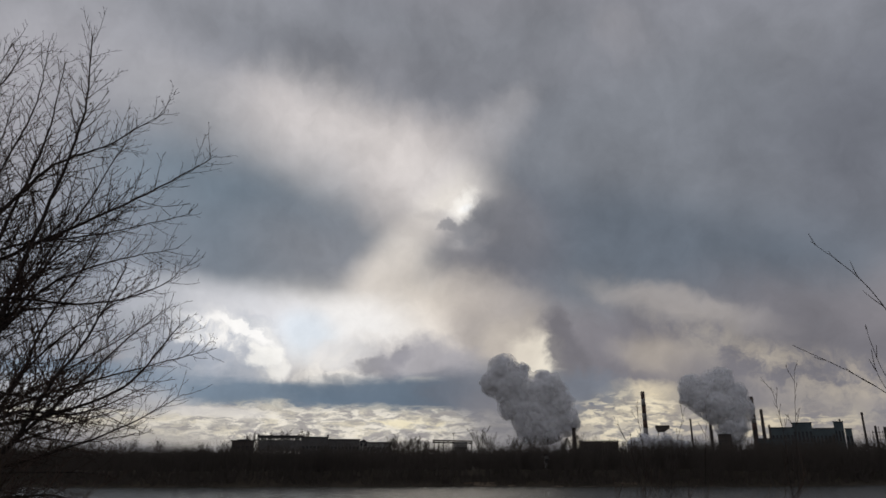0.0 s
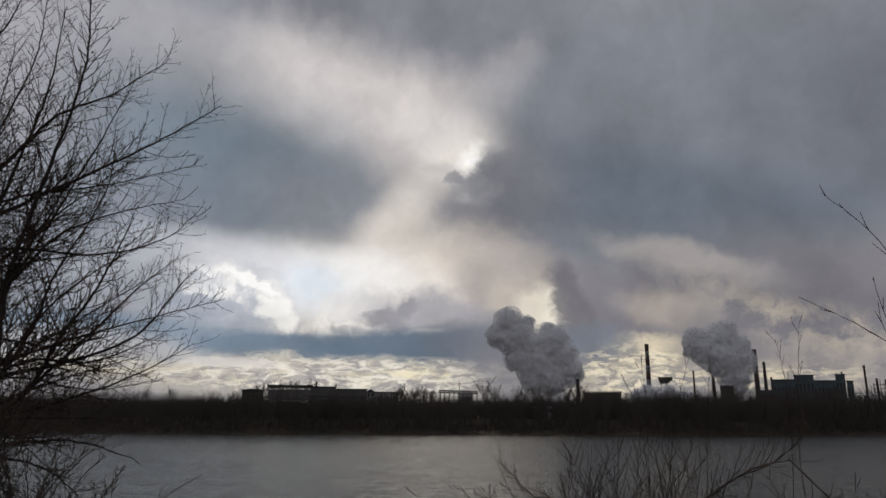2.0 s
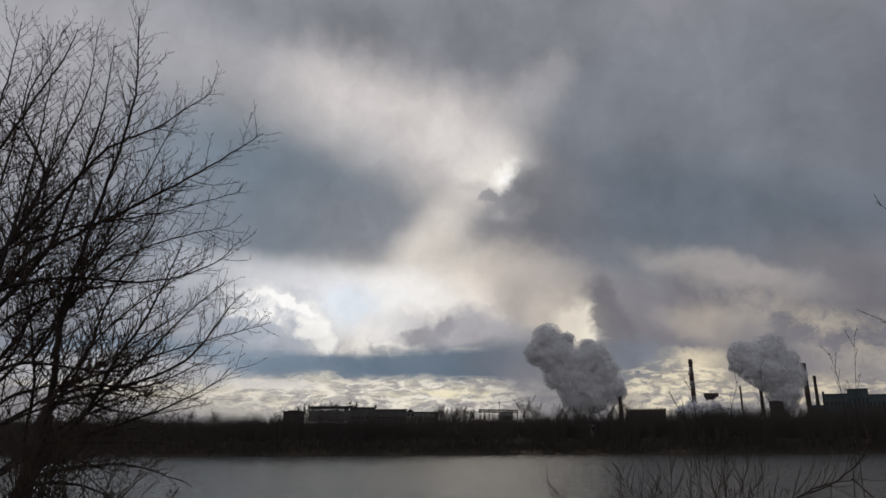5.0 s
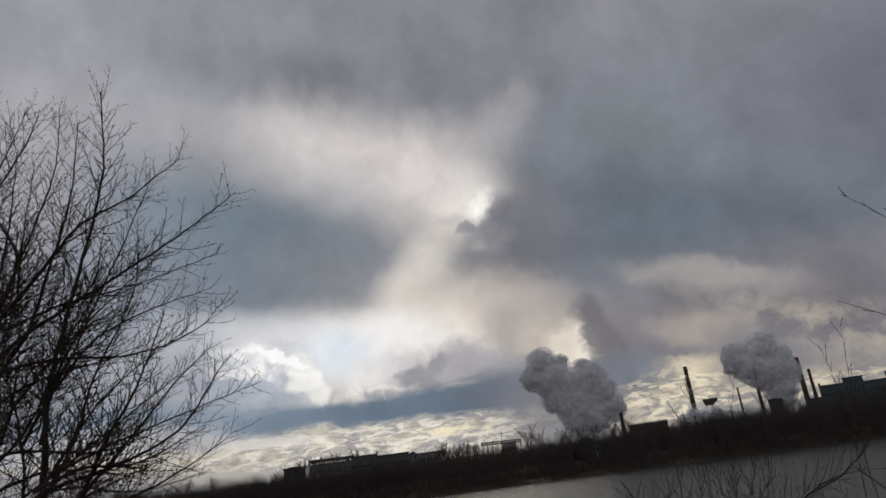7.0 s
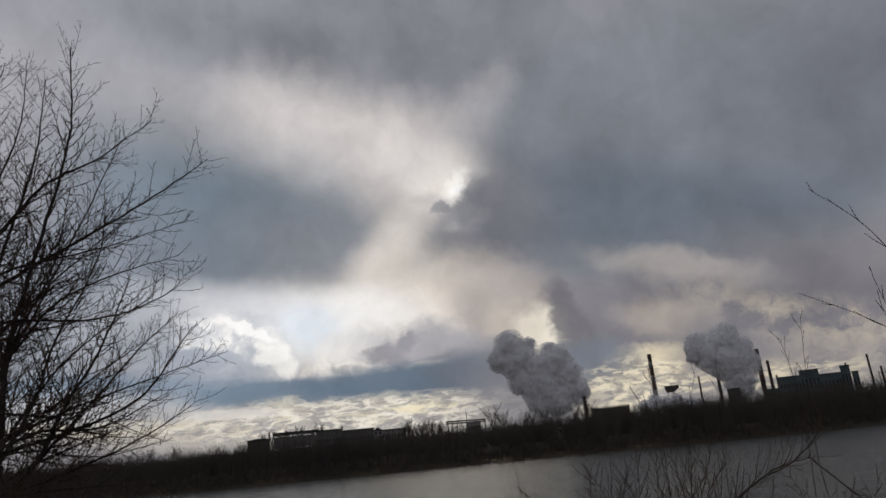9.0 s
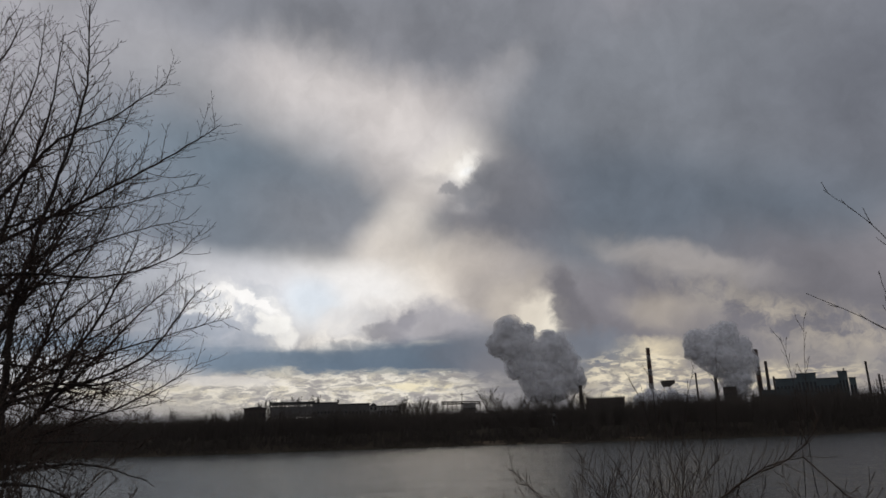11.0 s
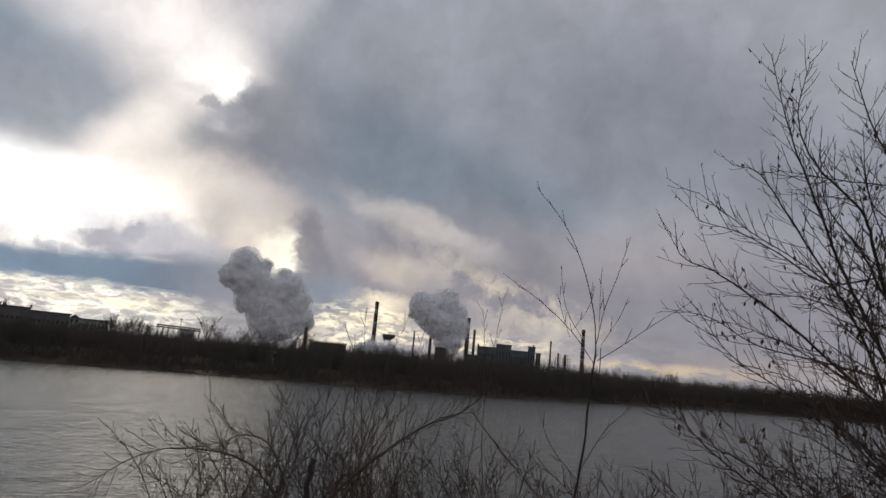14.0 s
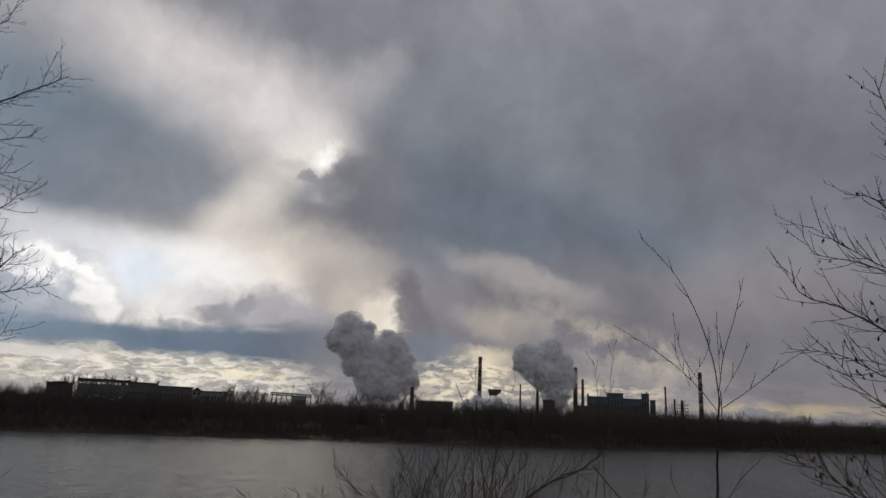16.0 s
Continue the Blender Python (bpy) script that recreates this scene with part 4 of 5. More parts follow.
def leaf_bits(tree, rnd, places, size, name="dry_foliage"):
    """Withered leaves and seed keys that still hang on the twigs, each a small folded blade."""
    verts, faces = [], []
    for p in places:
        s = size * rnd.uniform(0.6, 1.4)
        a = rnd.uniform(0, 6.28)
        u = Vector((math.cos(a), math.sin(a), rnd.uniform(-0.4, 0.2))).normalized()
        dn = Vector((rnd.gauss(0, 0.35), rnd.gauss(0, 0.35), -1)).normalized()
        k = len(verts)
        for q in (p, p + dn * s * 0.5 + u * s * 0.28, p + dn * s, p + dn * s * 0.5 - u * s * 0.22 + Vector((0.1 * s, 0.15 * s, 0)), p + dn * s * 0.45):
            verts.append(tuple(q))
        faces.extend(((k, k + 1, k + 4), (k + 1, k + 2, k + 4), (k + 2, k + 3, k + 4), (k + 3, k, k + 4)))
    if verts:
        o = raw(name, verts, faces, DRYLEAF, tree, "withered brown leaves")
        o["kind"] = "stuff"


WILLOW = (0.45, 0.08, 0.09, 0.42, 0.85)


def left_tree():
    rnd = random.Random(12)
    t = new("bare_tree")
    L = lambda ctrl, r0, r1, size=0.9, **k: limb(t, rnd, ctrl, r0 * 0.72, r1, WILLOW, size * 1.2, **{"depth": 3, "spacing": 0.062, **k})
    L([(-5.34, 7.49, 6.26), (-5.28, 7.41, 7.32), (-5.15, 7.38, 8.09), (-5.09, 7.42, 8.63)], 0.13, 0.085, name="trunk", depth=0, first=0.7)
    L([(-5.15, 7.38, 8.09), (-5.06, 7.44, 8.89), (-5.08, 7.43, 9.80), (-4.89, 7.55, 11.11), (-4.63, 7.60, 12.52), (-4.68, 7.57, 13.85)], 0.065, 0.006)
    L([(-5.14, 7.39, 8.03), (-4.60, 7.38, 8.63), (-4.36, 7.41, 9.19), (-4.04, 7.48, 9.79), (-3.74, 7.52, 10.62)], 0.05, 0.006)
    L([(-6.34, 7.21, 9.27), (-5.69, 7.48, 10.38), (-4.83, 7.83, 11.13), (-3.89, 8.12, 11.80), (-3.16, 8.43, 12.50)], 0.05, 0.004)
    L([(-6.57, 7.27, 9.81), (-5.69, 7.73, 11.19), (-5.08, 7.91, 12.11), (-4.53, 8.01, 12.42), (-3.88, 8.23, 13.06)], 0.045, 0.004)
    L([(-6.10, 7.15, 9.39), (-5.62, 7.66, 10.50), (-5.47, 7.89, 11.55), (-5.31, 8.00, 12.57), (-5.27, 8.03, 13.73)], 0.045, 0.005)
    L([(-5.06, 7.44, 8.89), (-4.40, 7.62, 9.18), (-3.62, 7.80, 9.45), (-2.75, 8.04, 9.74)], 0.026, 0.003, size=0.6)
    L([(-5.80, 6.62, 9.81), (-5.04, 7.21, 10.17), (-4.18, 7.63, 10.20), (-3.51, 7.85, 10.44), (-3.23, 7.97, 10.76)], 0.03, 0.003, size=0.8)
    L([(-6.14, 7.38, 10.09), (-5.88, 7.84, 11.63), (-6.21, 7.71, 12.56), (-5.96, 7.90, 13.97)], 0.04, 0.004)
    L([(-5.06, 7.44, 8.76), (-4.28, 7.57, 8.95), (-3.62, 7.69, 9.27), (-3.24, 7.75, 9.81), (-3.11, 7.80, 10.03)], 0.03, 0.004)
    L([(-5.15, 7.38, 8.27), (-4.44, 7.71, 8.50), (-3.71, 7.98, 8.82), (-3.12, 8.12, 9.20)], 0.03, 0.003, size=0.7)
    L([(-5.24, 7.32, 7.91), (-4.63, 7.25, 8.06), (-4.01, 7.38, 8.08), (-3.43, 7.56, 7.88)], 0.03, 0.004, size=0.7)
    L([(-5.27, 7.30, 7.80), (-4.53, 6.84, 7.95), (-4.02, 6.92, 7.83), (-3.62, 7.02, 7.49)], 0.03, 0.004, size=0.7)
    L([(-6.69, 6.88, 11.09), (-6.34, 7.21, 11.94), (-6.21, 7.32, 12.69), (-6.17, 7.35, 13.71)], 0.035, 0.004)
    L([(-6.37, 6.64, 10.60), (-6.07, 7.05, 11.56), (-5.90, 7.19, 12.06), (-5.57, 7.45, 13.22), (-5.48, 7.51, 13.69)], 0.035, 0.004)
    L([(-5.77, 6.64, 8.86), (-5.15, 7.01, 9.17), (-4.40, 7.39, 9.10), (-3.83, 7.70, 9.28)], 0.03, 0.004, size=0.7)
    L([(-4.60, 7.38, 8.63), (-4.29, 7.91, 9.30), (-3.96, 8.30, 9.92), (-3.54, 8.49, 10.40)], 0.03, 0.003, size=0.7)
    L([(-5.07, 7.44, 9.80), (-4.57, 7.52, 10.43), (-3.99, 7.73, 10.76), (-3.36, 8.02, 11.01)], 0.028, 0.003, size=0.8)
    L([(-5.66, 7.38, 10.64), (-5.03, 7.58, 10.93), (-4.34, 7.89, 11.15), (-3.37, 8.24, 11.55)], 0.028, 0.003, size=0.7)
    L([(-6.35, 7.20, 8.40), (-6.00, 7.75, 9.32), (-5.81, 8.14, 10.08), (-5.22, 8.53, 11.02), (-4.45, 8.95, 11.98)], 0.045, 0.004)
    L([(-6.63, 7.22, 9.03), (-6.42, 7.93, 10.06), (-6.12, 8.16, 11.02), (-6.08, 8.19, 12.18), (-6.02, 8.23, 13.35)], 0.04, 0.004)
    L([(-5.27, 7.54, 8.39), (-5.25, 8.27, 9.35), (-5.20, 8.54, 10.14), (-4.81, 8.77, 11.32), (-4.75, 8.80, 12.20)], 0.035, 0.004)
    L([(-6.12, 7.14, 8.17), (-5.67, 7.50, 8.52), (-5.14, 7.87, 8.77), (-4.42, 8.29, 8.64), (-3.77, 8.61, 8.77)], 0.03, 0.003, size=0.7)
    for a, b, c, d in (
        ((-6.71, 7.95, 9.92), (-6.41, 8.44, 11.61), (-6.05, 8.70, 13.32), (-6.03, 8.72, 14.50)),
        ((-5.60, 7.80, 9.32), (-5.39, 8.18, 10.23), (-4.89, 8.50, 11.83), (-4.52, 8.70, 13.06)),
        ((-6.29, 8.03, 8.93), (-5.88, 8.34, 9.67), (-5.65, 8.61, 10.72), (-5.33, 8.81, 11.96)),
        ((-5.45, 6.65, 9.45), (-5.21, 6.59, 10.55), (-5.07, 6.57, 11.46), (-5.05, 6.59, 12.54)),
        ((-5.40, 7.69, 8.51), (-5.18, 7.96, 9.18), (-4.81, 8.31, 9.94), (-3.99, 8.73, 10.71)),
        ((-6.85, 7.96, 10.60), (-6.75, 8.18, 11.78), (-6.68, 8.23, 12.66), (-6.63, 8.27, 13.77)),
        ((-6.16, 8.13, 8.52), (-5.65, 8.61, 9.02), (-5.00, 9.01, 9.65), (-4.17, 9.42, 10.36)),
        ((-4.98, 7.13, 8.75), (-4.53, 7.31, 8.94), (-3.98, 7.51, 8.94), (-3.39, 7.80, 9.28)),
        ((-5.11, 7.41, 9.27), (-5.06, 7.57, 10.10), (-4.81, 7.72, 10.86), (-4.69, 7.80, 11.96)),
        ((-5.78, 6.89, 9.17), (-5.44, 7.17, 9.77), (-4.90, 7.55, 10.10), (-4.15, 7.99, 10.31)),
        ((-5.55, 6.83, 8.52), (-5.18, 7.11, 8.87), (-4.73, 7.42, 8.94), (-4.10, 7.79, 8.76)),
        ((-5.50, 7.38, 8.03), (-5.05, 7.69, 8.51), (-4.56, 7.99, 8.77), (-3.89, 8.33, 9.05)),
        ((-5.21, 6.84, 7.95), (-4.83, 7.12, 8.27), (-4.37, 7.40, 8.32), (-3.75, 7.74, 8.30)),
        ((-4.95, 6.79, 7.74), (-4.78, 6.91, 8.06), (-4.49, 7.10, 8.16), (-4.10, 7.33, 7.96)),
        ((-6.01, 7.49, 8.90), (-5.76, 7.68, 9.44), (-5.69, 7.73, 10.15), (-5.68, 7.74, 11.04)),
        ((-5.47, 7.65, 8.26), (-5.46, 7.65, 9.03), (-5.59, 7.56, 9.84), (-5.83, 7.38, 10.79))):
        L([a, b, c, d], 0.032, 0.004, size=0.8)
    leaf_bits(t, rnd, [Vector((-4.62, 7.72, 12.93))], 0.06, "curled_leaf")
    tagged(t, "large leafless tree with many fine upswept twigs", "tree", "bare trees on the near bank")


left_tree()
MAPLE = (0.5, 0.06, 0.14, 0.55, 0.72)


def right_tree():
    rnd = random.Random(31)
    t = new("bare_tree")
    keys = []
    L = lambda ctrl, r0, r1, size=0.55, **k: limb(t, rnd, ctrl, r0 * 0.56, r1, MAPLE, size * 1.5, leaves=keys, **{"depth": 2, "spacing": 0.07, **k})
    L([(5.94, 2.87, 5.98), (5.85, 3.06, 6.88), (5.75, 3.25, 7.71), (5.66, 3.39, 8.38)], 0.075, 0.045, name="trunk", depth=0, first=0.8)
    L([(5.66, 3.39, 8.38), (5.56, 3.55, 9.10), (5.50, 3.65, 9.65), (5.44, 3.74, 10.12), (5.24, 4.01, 10.55), (5.15, 4.13, 11.02), (5.21, 4.05, 11.59)], 0.036, 0.003)
    L([(5.65, 3.40, 8.24), (5.34, 3.52, 8.89), (5.19, 3.74, 9.57), (5.06, 3.92, 10.26), (4.95, 4.06, 10.85), (4.85, 4.17, 11.60)], 0.034, 0.003)
    L([(5.74, 3.65, 8.23), (5.59, 3.88, 9.08), (5.33, 4.22, 9.91), (5.10, 4.50, 10.55), (4.93, 4.69, 10.67)], 0.028, 0.002)
    L([(5.31, 3.20, 8.17), (5.05, 3.59, 8.66), (4.73, 4.00, 9.14), (4.44, 4.33, 9.47), (4.22, 4.55, 9.62), (4.12, 4.63, 9.86)], 0.026, 0.002, size=0.45)
    L([(6.12, 3.18, 9.56), (5.79, 3.76, 9.58), (5.52, 4.14, 9.52), (5.26, 4.46, 9.82), (5.03, 4.73, 10.02), (4.79, 4.97, 10.14), (4.70, 5.05, 10.40)], 0.02, 0.002, size=0.45)
    L([(5.79, 2.96, 9.22), (5.65, 3.21, 9.94), (5.53, 3.41, 10.35), (5.41, 3.60, 10.83), (5.33, 3.73, 11.49)], 0.032, 0.003)
    L([(6.25, 3.15, 8.79), (5.78, 3.95, 9.20), (5.48, 4.36, 9.40), (5.13, 4.76, 9.41)], 0.02, 0.002, size=0.45)
    L([(5.34, 2.73, 7.64), (5.13, 3.11, 7.77), (4.97, 3.36, 8.05), (4.81, 3.59, 8.34), (4.66, 3.78, 8.48)], 0.024, 0.003, size=0.5)
    L([(4.77, 3.29, 7.29), (4.45, 3.72, 7.66), (4.13, 4.08, 7.99), (3.95, 4.25, 8.22), (3.75, 4.43, 8.31)], 0.016, 0.002, size=0.45)
    L([(6.19, 3.69, 8.62), (5.79, 4.28, 8.80), (5.38, 4.78, 8.94), (5.10, 5.09, 9.18), (4.75, 5.41, 9.26)], 0.018, 0.002, size=0.4)
    L([(6.09, 3.03, 8.33), (5.97, 3.25, 8.98), (5.89, 3.40, 9.73), (5.85, 3.46, 10.46), (5.90, 3.39, 11.23)], 0.032, 0.003)
    L([(6.67, 3.21, 8.61), (6.48, 3.58, 9.45), (6.30, 3.88, 10.04), (6.13, 4.14, 10.43), (6.11, 4.18, 11.15)], 0.028, 0.003)
    L([(5.36, 3.12, 7.58), (5.17, 3.43, 7.68), (4.94, 3.75, 7.70), (4.69, 4.06, 7.96), (4.45, 4.31, 8.25)], 0.018, 0.002, size=0.45)
    L([(6.28, 3.09, 7.96), (6.10, 3.44, 8.61), (5.90, 3.76, 9.23), (5.76, 3.98, 9.85), (5.60, 4.19, 10.27), (5.57, 4.24, 10.85)], 0.03, 0.003)
    L([(5.86, 3.04, 7.13), (5.62, 3.47, 7.33), (5.38, 3.83, 7.48), (5.09, 4.20, 7.49)], 0.02, 0.002, size=0.5)
    L([(5.62, 3.07, 7.99), (5.45, 3.36, 8.34), (5.23, 3.69, 8.43), (4.95, 4.05, 8.63), (4.71, 4.33, 8.71)], 0.018, 0.002, size=0.5)
    for ctrl in (
        [(5.96, 2.86, 10.03), (5.65, 3.01, 10.06), (5.23, 3.20, 10.16), (4.86, 3.48, 10.22), (4.35, 3.72, 10.27)],
        [(5.64, 2.96, 7.32), (5.45, 3.12, 7.64), (5.18, 3.42, 8.03), (4.91, 3.62, 8.31), (4.34, 4.06, 8.74), (4.10, 4.23, 9.13)],
        [(4.72, 3.09, 7.22), (4.46, 3.28, 7.52), (4.08, 3.63, 7.94), (3.88, 3.82, 8.06), (3.58, 4.05, 8.27)],
        [(5.82, 2.93, 6.92), (5.36, 3.10, 7.30), (4.95, 3.36, 7.68), (4.49, 3.52, 8.07)],
        [(5.28, 2.95, 7.06), (4.99, 3.06, 7.28), (4.40, 3.38, 7.83), (4.08, 3.61, 8.09)],
        [(6.39, 3.31, 7.86), (6.02, 3.55, 8.16), (5.54, 3.84, 8.58), (5.05, 4.14, 8.91), (4.64, 4.43, 9.08)],
        [(5.85, 2.91, 8.55), (5.66, 3.16, 8.99), (5.39, 3.34, 9.44), (5.20, 3.46, 10.00), (5.09, 3.46, 10.40)],
        [(5.96, 2.80, 8.92), (5.62, 2.99, 9.49), (5.44, 3.11, 10.08), (5.34, 3.18, 10.70), (5.26, 3.18, 10.99)],
        [(6.03, 2.73, 9.19), (5.78, 2.88, 9.77), (5.60, 2.99, 10.37), (5.55, 3.06, 10.84)],
        [(5.13, 2.77, 7.24), (4.78, 3.02, 7.47), (4.41, 3.29, 7.63), (4.14, 3.51, 7.79)],
        [(6.56, 3.15, 7.57), (6.20, 3.37, 8.07), (5.82, 3.59, 8.57), (5.25, 3.86, 9.41), (4.58, 4.12, 9.84), (4.14, 4.29, 10.15)],
        [(6.53, 3.08, 8.16), (6.17, 3.31, 8.57), (5.69, 3.45, 9.17), (5.39, 3.65, 9.65), (5.02, 3.78, 9.96)]):
        L(ctrl, 0.022, 0.002, size=0.5)
    # crowded low limbs round the foot of the trunk
    for i in range(13):
        a = Vector((5.95 + rnd.uniform(-0.3, 0.5), 2.95 + rnd.uniform(-0.2, 0.3), 6.7 + rnd.uniform(0, 0.9)))
        c = Vector((5.0 + rnd.uniform(-0.35, 0.45), 3.7 + rnd.uniform(-0.4, 0.5), 8.25 + rnd.uniform(-0.6, 0.75)))
        b = a.lerp(c, 0.5) + Vector((rnd.uniform(-0.1, 0.1), rnd.uniform(-0.1, 0.1), rnd.uniform(-0.1, 0.15)))
        L([a, b, c], 0.02, 0.002, size=0.55, spacing=0.06)
    leaf_bits(t, rnd, keys, 0.045)
    tagged(t, "leafless tree with a few withered leaves", "tree", "bare trees on the near bank")


right_tree()
WAND = (0.35, 0.05, 0.3, 0.42, 0.45)


def forked_sapling():
    rnd = random.Random(7)
    t = new("sapling")
    L = lambda ctrl, r0, r1, size=0.3, **k: limb(t, rnd, ctrl, r0 * 0.54, max(r1, 0.002), WAND, size, spacing=0.3, first=0.3, depth=0, **k)
    limb(t, rnd, [(3.32, 5.00, 6.33), (3.43, 4.92, 7.30), (3.49, 4.88, 7.87), (3.51, 4.87, 8.25), (3.54, 4.84, 8.72)], 0.013, 0.008, WAND, 0.25, name="stem", depth=0, first=0.97)
    L([(3.54, 4.84, 8.70), (3.51, 4.86, 9.04), (3.42, 4.93, 9.45), (3.27, 5.03, 9.83), (3.03, 5.18, 10.18)], 0.0105, 0.002)
    L([(3.54, 4.84, 8.77), (3.59, 4.81, 9.09), (3.68, 4.74, 9.44), (3.74, 4.69, 9.75)], 0.0075, 0.002)
    L([(3.53, 4.85, 8.60), (3.32, 4.88, 8.84), (3.05, 4.93, 9.06), (2.67, 5.04, 9.30)], 0.007, 0.0018)
    L([(3.55, 4.84, 8.62), (3.79, 4.78, 8.79), (4.04, 4.70, 8.99), (4.35, 4.56, 9.23)], 0.007, 0.0018)
    L([(3.45, 4.91, 8.79), (3.32, 5.00, 9.05), (3.27, 5.03, 9.31), (3.26, 5.04, 9.46)], 0.004, 0.0014, size=0.15)
    L([(3.27, 4.85, 8.80), (3.17, 4.87, 9.06), (3.15, 4.86, 9.24)], 0.004, 0.0014, size=0.15)
    L([(3.53, 4.80, 8.91), (3.50, 4.76, 9.22), (3.49, 4.74, 9.44)], 0.004, 0.0014, size=0.15)
    L([(3.57, 4.81, 8.76), (3.68, 4.72, 9.01), (3.73, 4.67, 9.19)], 0.004, 0.0014, size=0.15)
    L([(3.30, 4.88, 8.85), (3.45, 4.86, 9.08), (3.49, 4.84, 9.28)], 0.004, 0.0014, size=0.15)
    L([(3.48, 4.88, 7.70), (3.70, 4.90, 8.00), (3.95, 4.85, 8.25), (4.10, 4.80, 8.38)], 0.007, 0.0016)
    L([(3.46, 4.90, 7.60), (3.25, 5.00, 7.85), (3.12, 5.05, 8.15)], 0.006, 0.0016)
    tagged(t, "slender forked sapling without leaves", "sapling", "saplings on the near bank")


forked_sapling()
BRUSH = (0.5, 0.09, 0.11, 0.46, 0.7)


def arching_shrub():
    rnd = random.Random(17)
    t = new("shrub")
    L = lambda ctrl, r0, r1, size=0.5, **k: limb(t, rnd, ctrl, r0 * 0.62, min(r1, 0.003), BRUSH, size * 1.5, spacing=0.06, bark=SHRUB_BARK, **k)
    L([(1.84, 6.76, 6.47), (1.35, 6.87, 6.96), (0.97, 6.93, 7.33), (0.46, 6.98, 7.44), (-0.02, 7.00, 7.36), (-0.45, 6.99, 7.07)], 0.022, 0.005)
    L([(1.36, 6.87, 6.56), (2.04, 6.70, 7.31), (2.53, 6.53, 7.74), (2.83, 6.40, 7.94), (3.12, 6.27, 8.02)], 0.027, 0.008)
    L([(2.75, 6.44, 7.88), (2.96, 6.34, 7.99), (3.18, 6.24, 8.22), (3.22, 6.22, 8.40)], 0.012, 0.003, size=0.3)
    L([(3.07, 6.29, 8.02), (3.37, 6.13, 7.65), (3.72, 5.93, 7.25), (3.99, 5.75, 6.87)], 0.011, 0.004, size=0.35)
    L([(1.40, 6.86, 7.04), (1.18, 6.90, 7.49), (0.91, 6.94, 7.60), (0.71, 6.96, 7.52), (0.36, 6.99, 7.43)], 0.014, 0.003, size=0.45)
    limb(t, rnd, [(1.60, 6.82, 6.49), (1.59, 6.82, 6.87), (1.57, 6.82, 7.14), (1.59, 6.82, 7.41)], 0.036, 0.026, BRUSH, 0.4, name="stump", depth=1, first=0.6)
    L([(1.94, 6.73, 6.47), (2.02, 6.70, 7.06), (2.05, 6.69, 7.56), (1.98, 6.71, 8.13)], 0.018, 0.003, size=0.5)
    L([(2.04, 6.70, 7.45), (2.23, 6.74, 7.77), (2.37, 6.69, 8.17)], 0.010, 0.002, size=0.3)
    L([(2.04, 6.70, 7.45), (2.09, 6.58, 7.90), (2.13, 6.56, 8.19)], 0.009, 0.002, size=0.3)
    L([(1.61, 6.81, 7.25), (1.68, 7.00, 7.66), (1.73, 6.99, 8.15)], 0.012, 0.002, size=0.4)
    L([(1.45, 6.85, 7.20), (1.42, 7.16, 7.66), (1.21, 7.20, 8.08)], 0.010, 0.002, size=0.4)
    tagged(t, "tangled leafless shrub with arching stems and a stump", "shrub", "shrubs on the near bank")


arching_shrub()


def brush(base, n, height, lean, seed, label, r=0.0065):
    """A clump of upright shoots that rise from one root."""
    rnd = random.Random(seed)
    t = new("shrub")
    b = Vector(base)
    for i in range(int(n * 1.5)):
        a = rnd.uniform(0, 6.283)
        l = lean * rnd.uniform(0.2, 1.0)
        h = height * rnd.uniform(0.6, 1.05)
        d = Vector((math.cos(a) * l, math.sin(a) * l, 0))
        foot = b + Vector((rnd.gauss(0, 0.1), rnd.gauss(0, 0.1), 0))
        limb(t, rnd, [foot, foot + d * 0.3 + Vector((0, 0, h * 0.5)), foot + d * 0.65 + Vector((0, 0, h * 0.8)), foot + d * 1.05 + Vector((0, 0, h))], r, 0.0024, BRUSH, 0.5 * height / 1.8, name="stem", depth=2, first=0.15, spacing=0.065, bark=SHRUB_BARK)
    return tagged(t, label, "shrub", "shrubs on the near bank")


SHRUB_LABEL = "leafless shrub of thin upright shoots"
brush((1.41, 8.08, 6.19), 8, 1.75, 1.2, 1, SHRUB_LABEL)
brush((2.78, 7.93, 5.91), 9, 1.9, 1.0, 2, SHRUB_LABEL)
brush((3.44, 8.10, 5.76), 8, 1.8, 1.1, 3, SHRUB_LABEL)
brush((3.66, 7.12, 5.88), 7, 1.6, 1.2, 4, SHRUB_LABEL)
brush((4.16, 6.59, 5.89), 8, 1.6, 1.1, 5, SHRUB_LABEL)
brush((4.44, 5.92, 6.10), 9, 1.5, 1.0, 6, SHRUB_LABEL)
brush((4.74, 5.42, 6.10), 8, 1.4, 1.1, 7, SHRUB_LABEL)
brush((4.98, 4.91, 6.21), 8, 1.5, 1.1, 8, SHRUB_LABEL)
brush((5.07, 4.23, 6.36), 8, 1.5, 1.1, 9, SHRUB_LABEL)
brush((5.22, 3.71, 6.45), 8, 1.5, 1.1, 10, SHRUB_LABEL)
brush((0.46, 7.99, 6.06), 7, 1.4, 1.2, 11, SHRUB_LABEL)
brush((2.29, 8.70, 5.69), 9, 2.2, 1.0, 12, SHRUB_LABEL)
brush((-5.30, 6.10, 7.10), 12, 1.5, 1.2, 15, SHRUB_LABEL)
brush((-3.70, 7.20, 6.75), 10, 1.1, 1.2, 16, SHRUB_LABEL)
brush((3.30, 6.20, 6.25), 9, 1.5, 1.1, 17, SHRUB_LABEL)
brush((2.40, 7.00, 6.20), 9, 1.6, 1.1, 18, SHRUB_LABEL)
brush((4.10, 4.90, 6.40), 9, 1.4, 1.1, 19, SHRUB_LABEL)
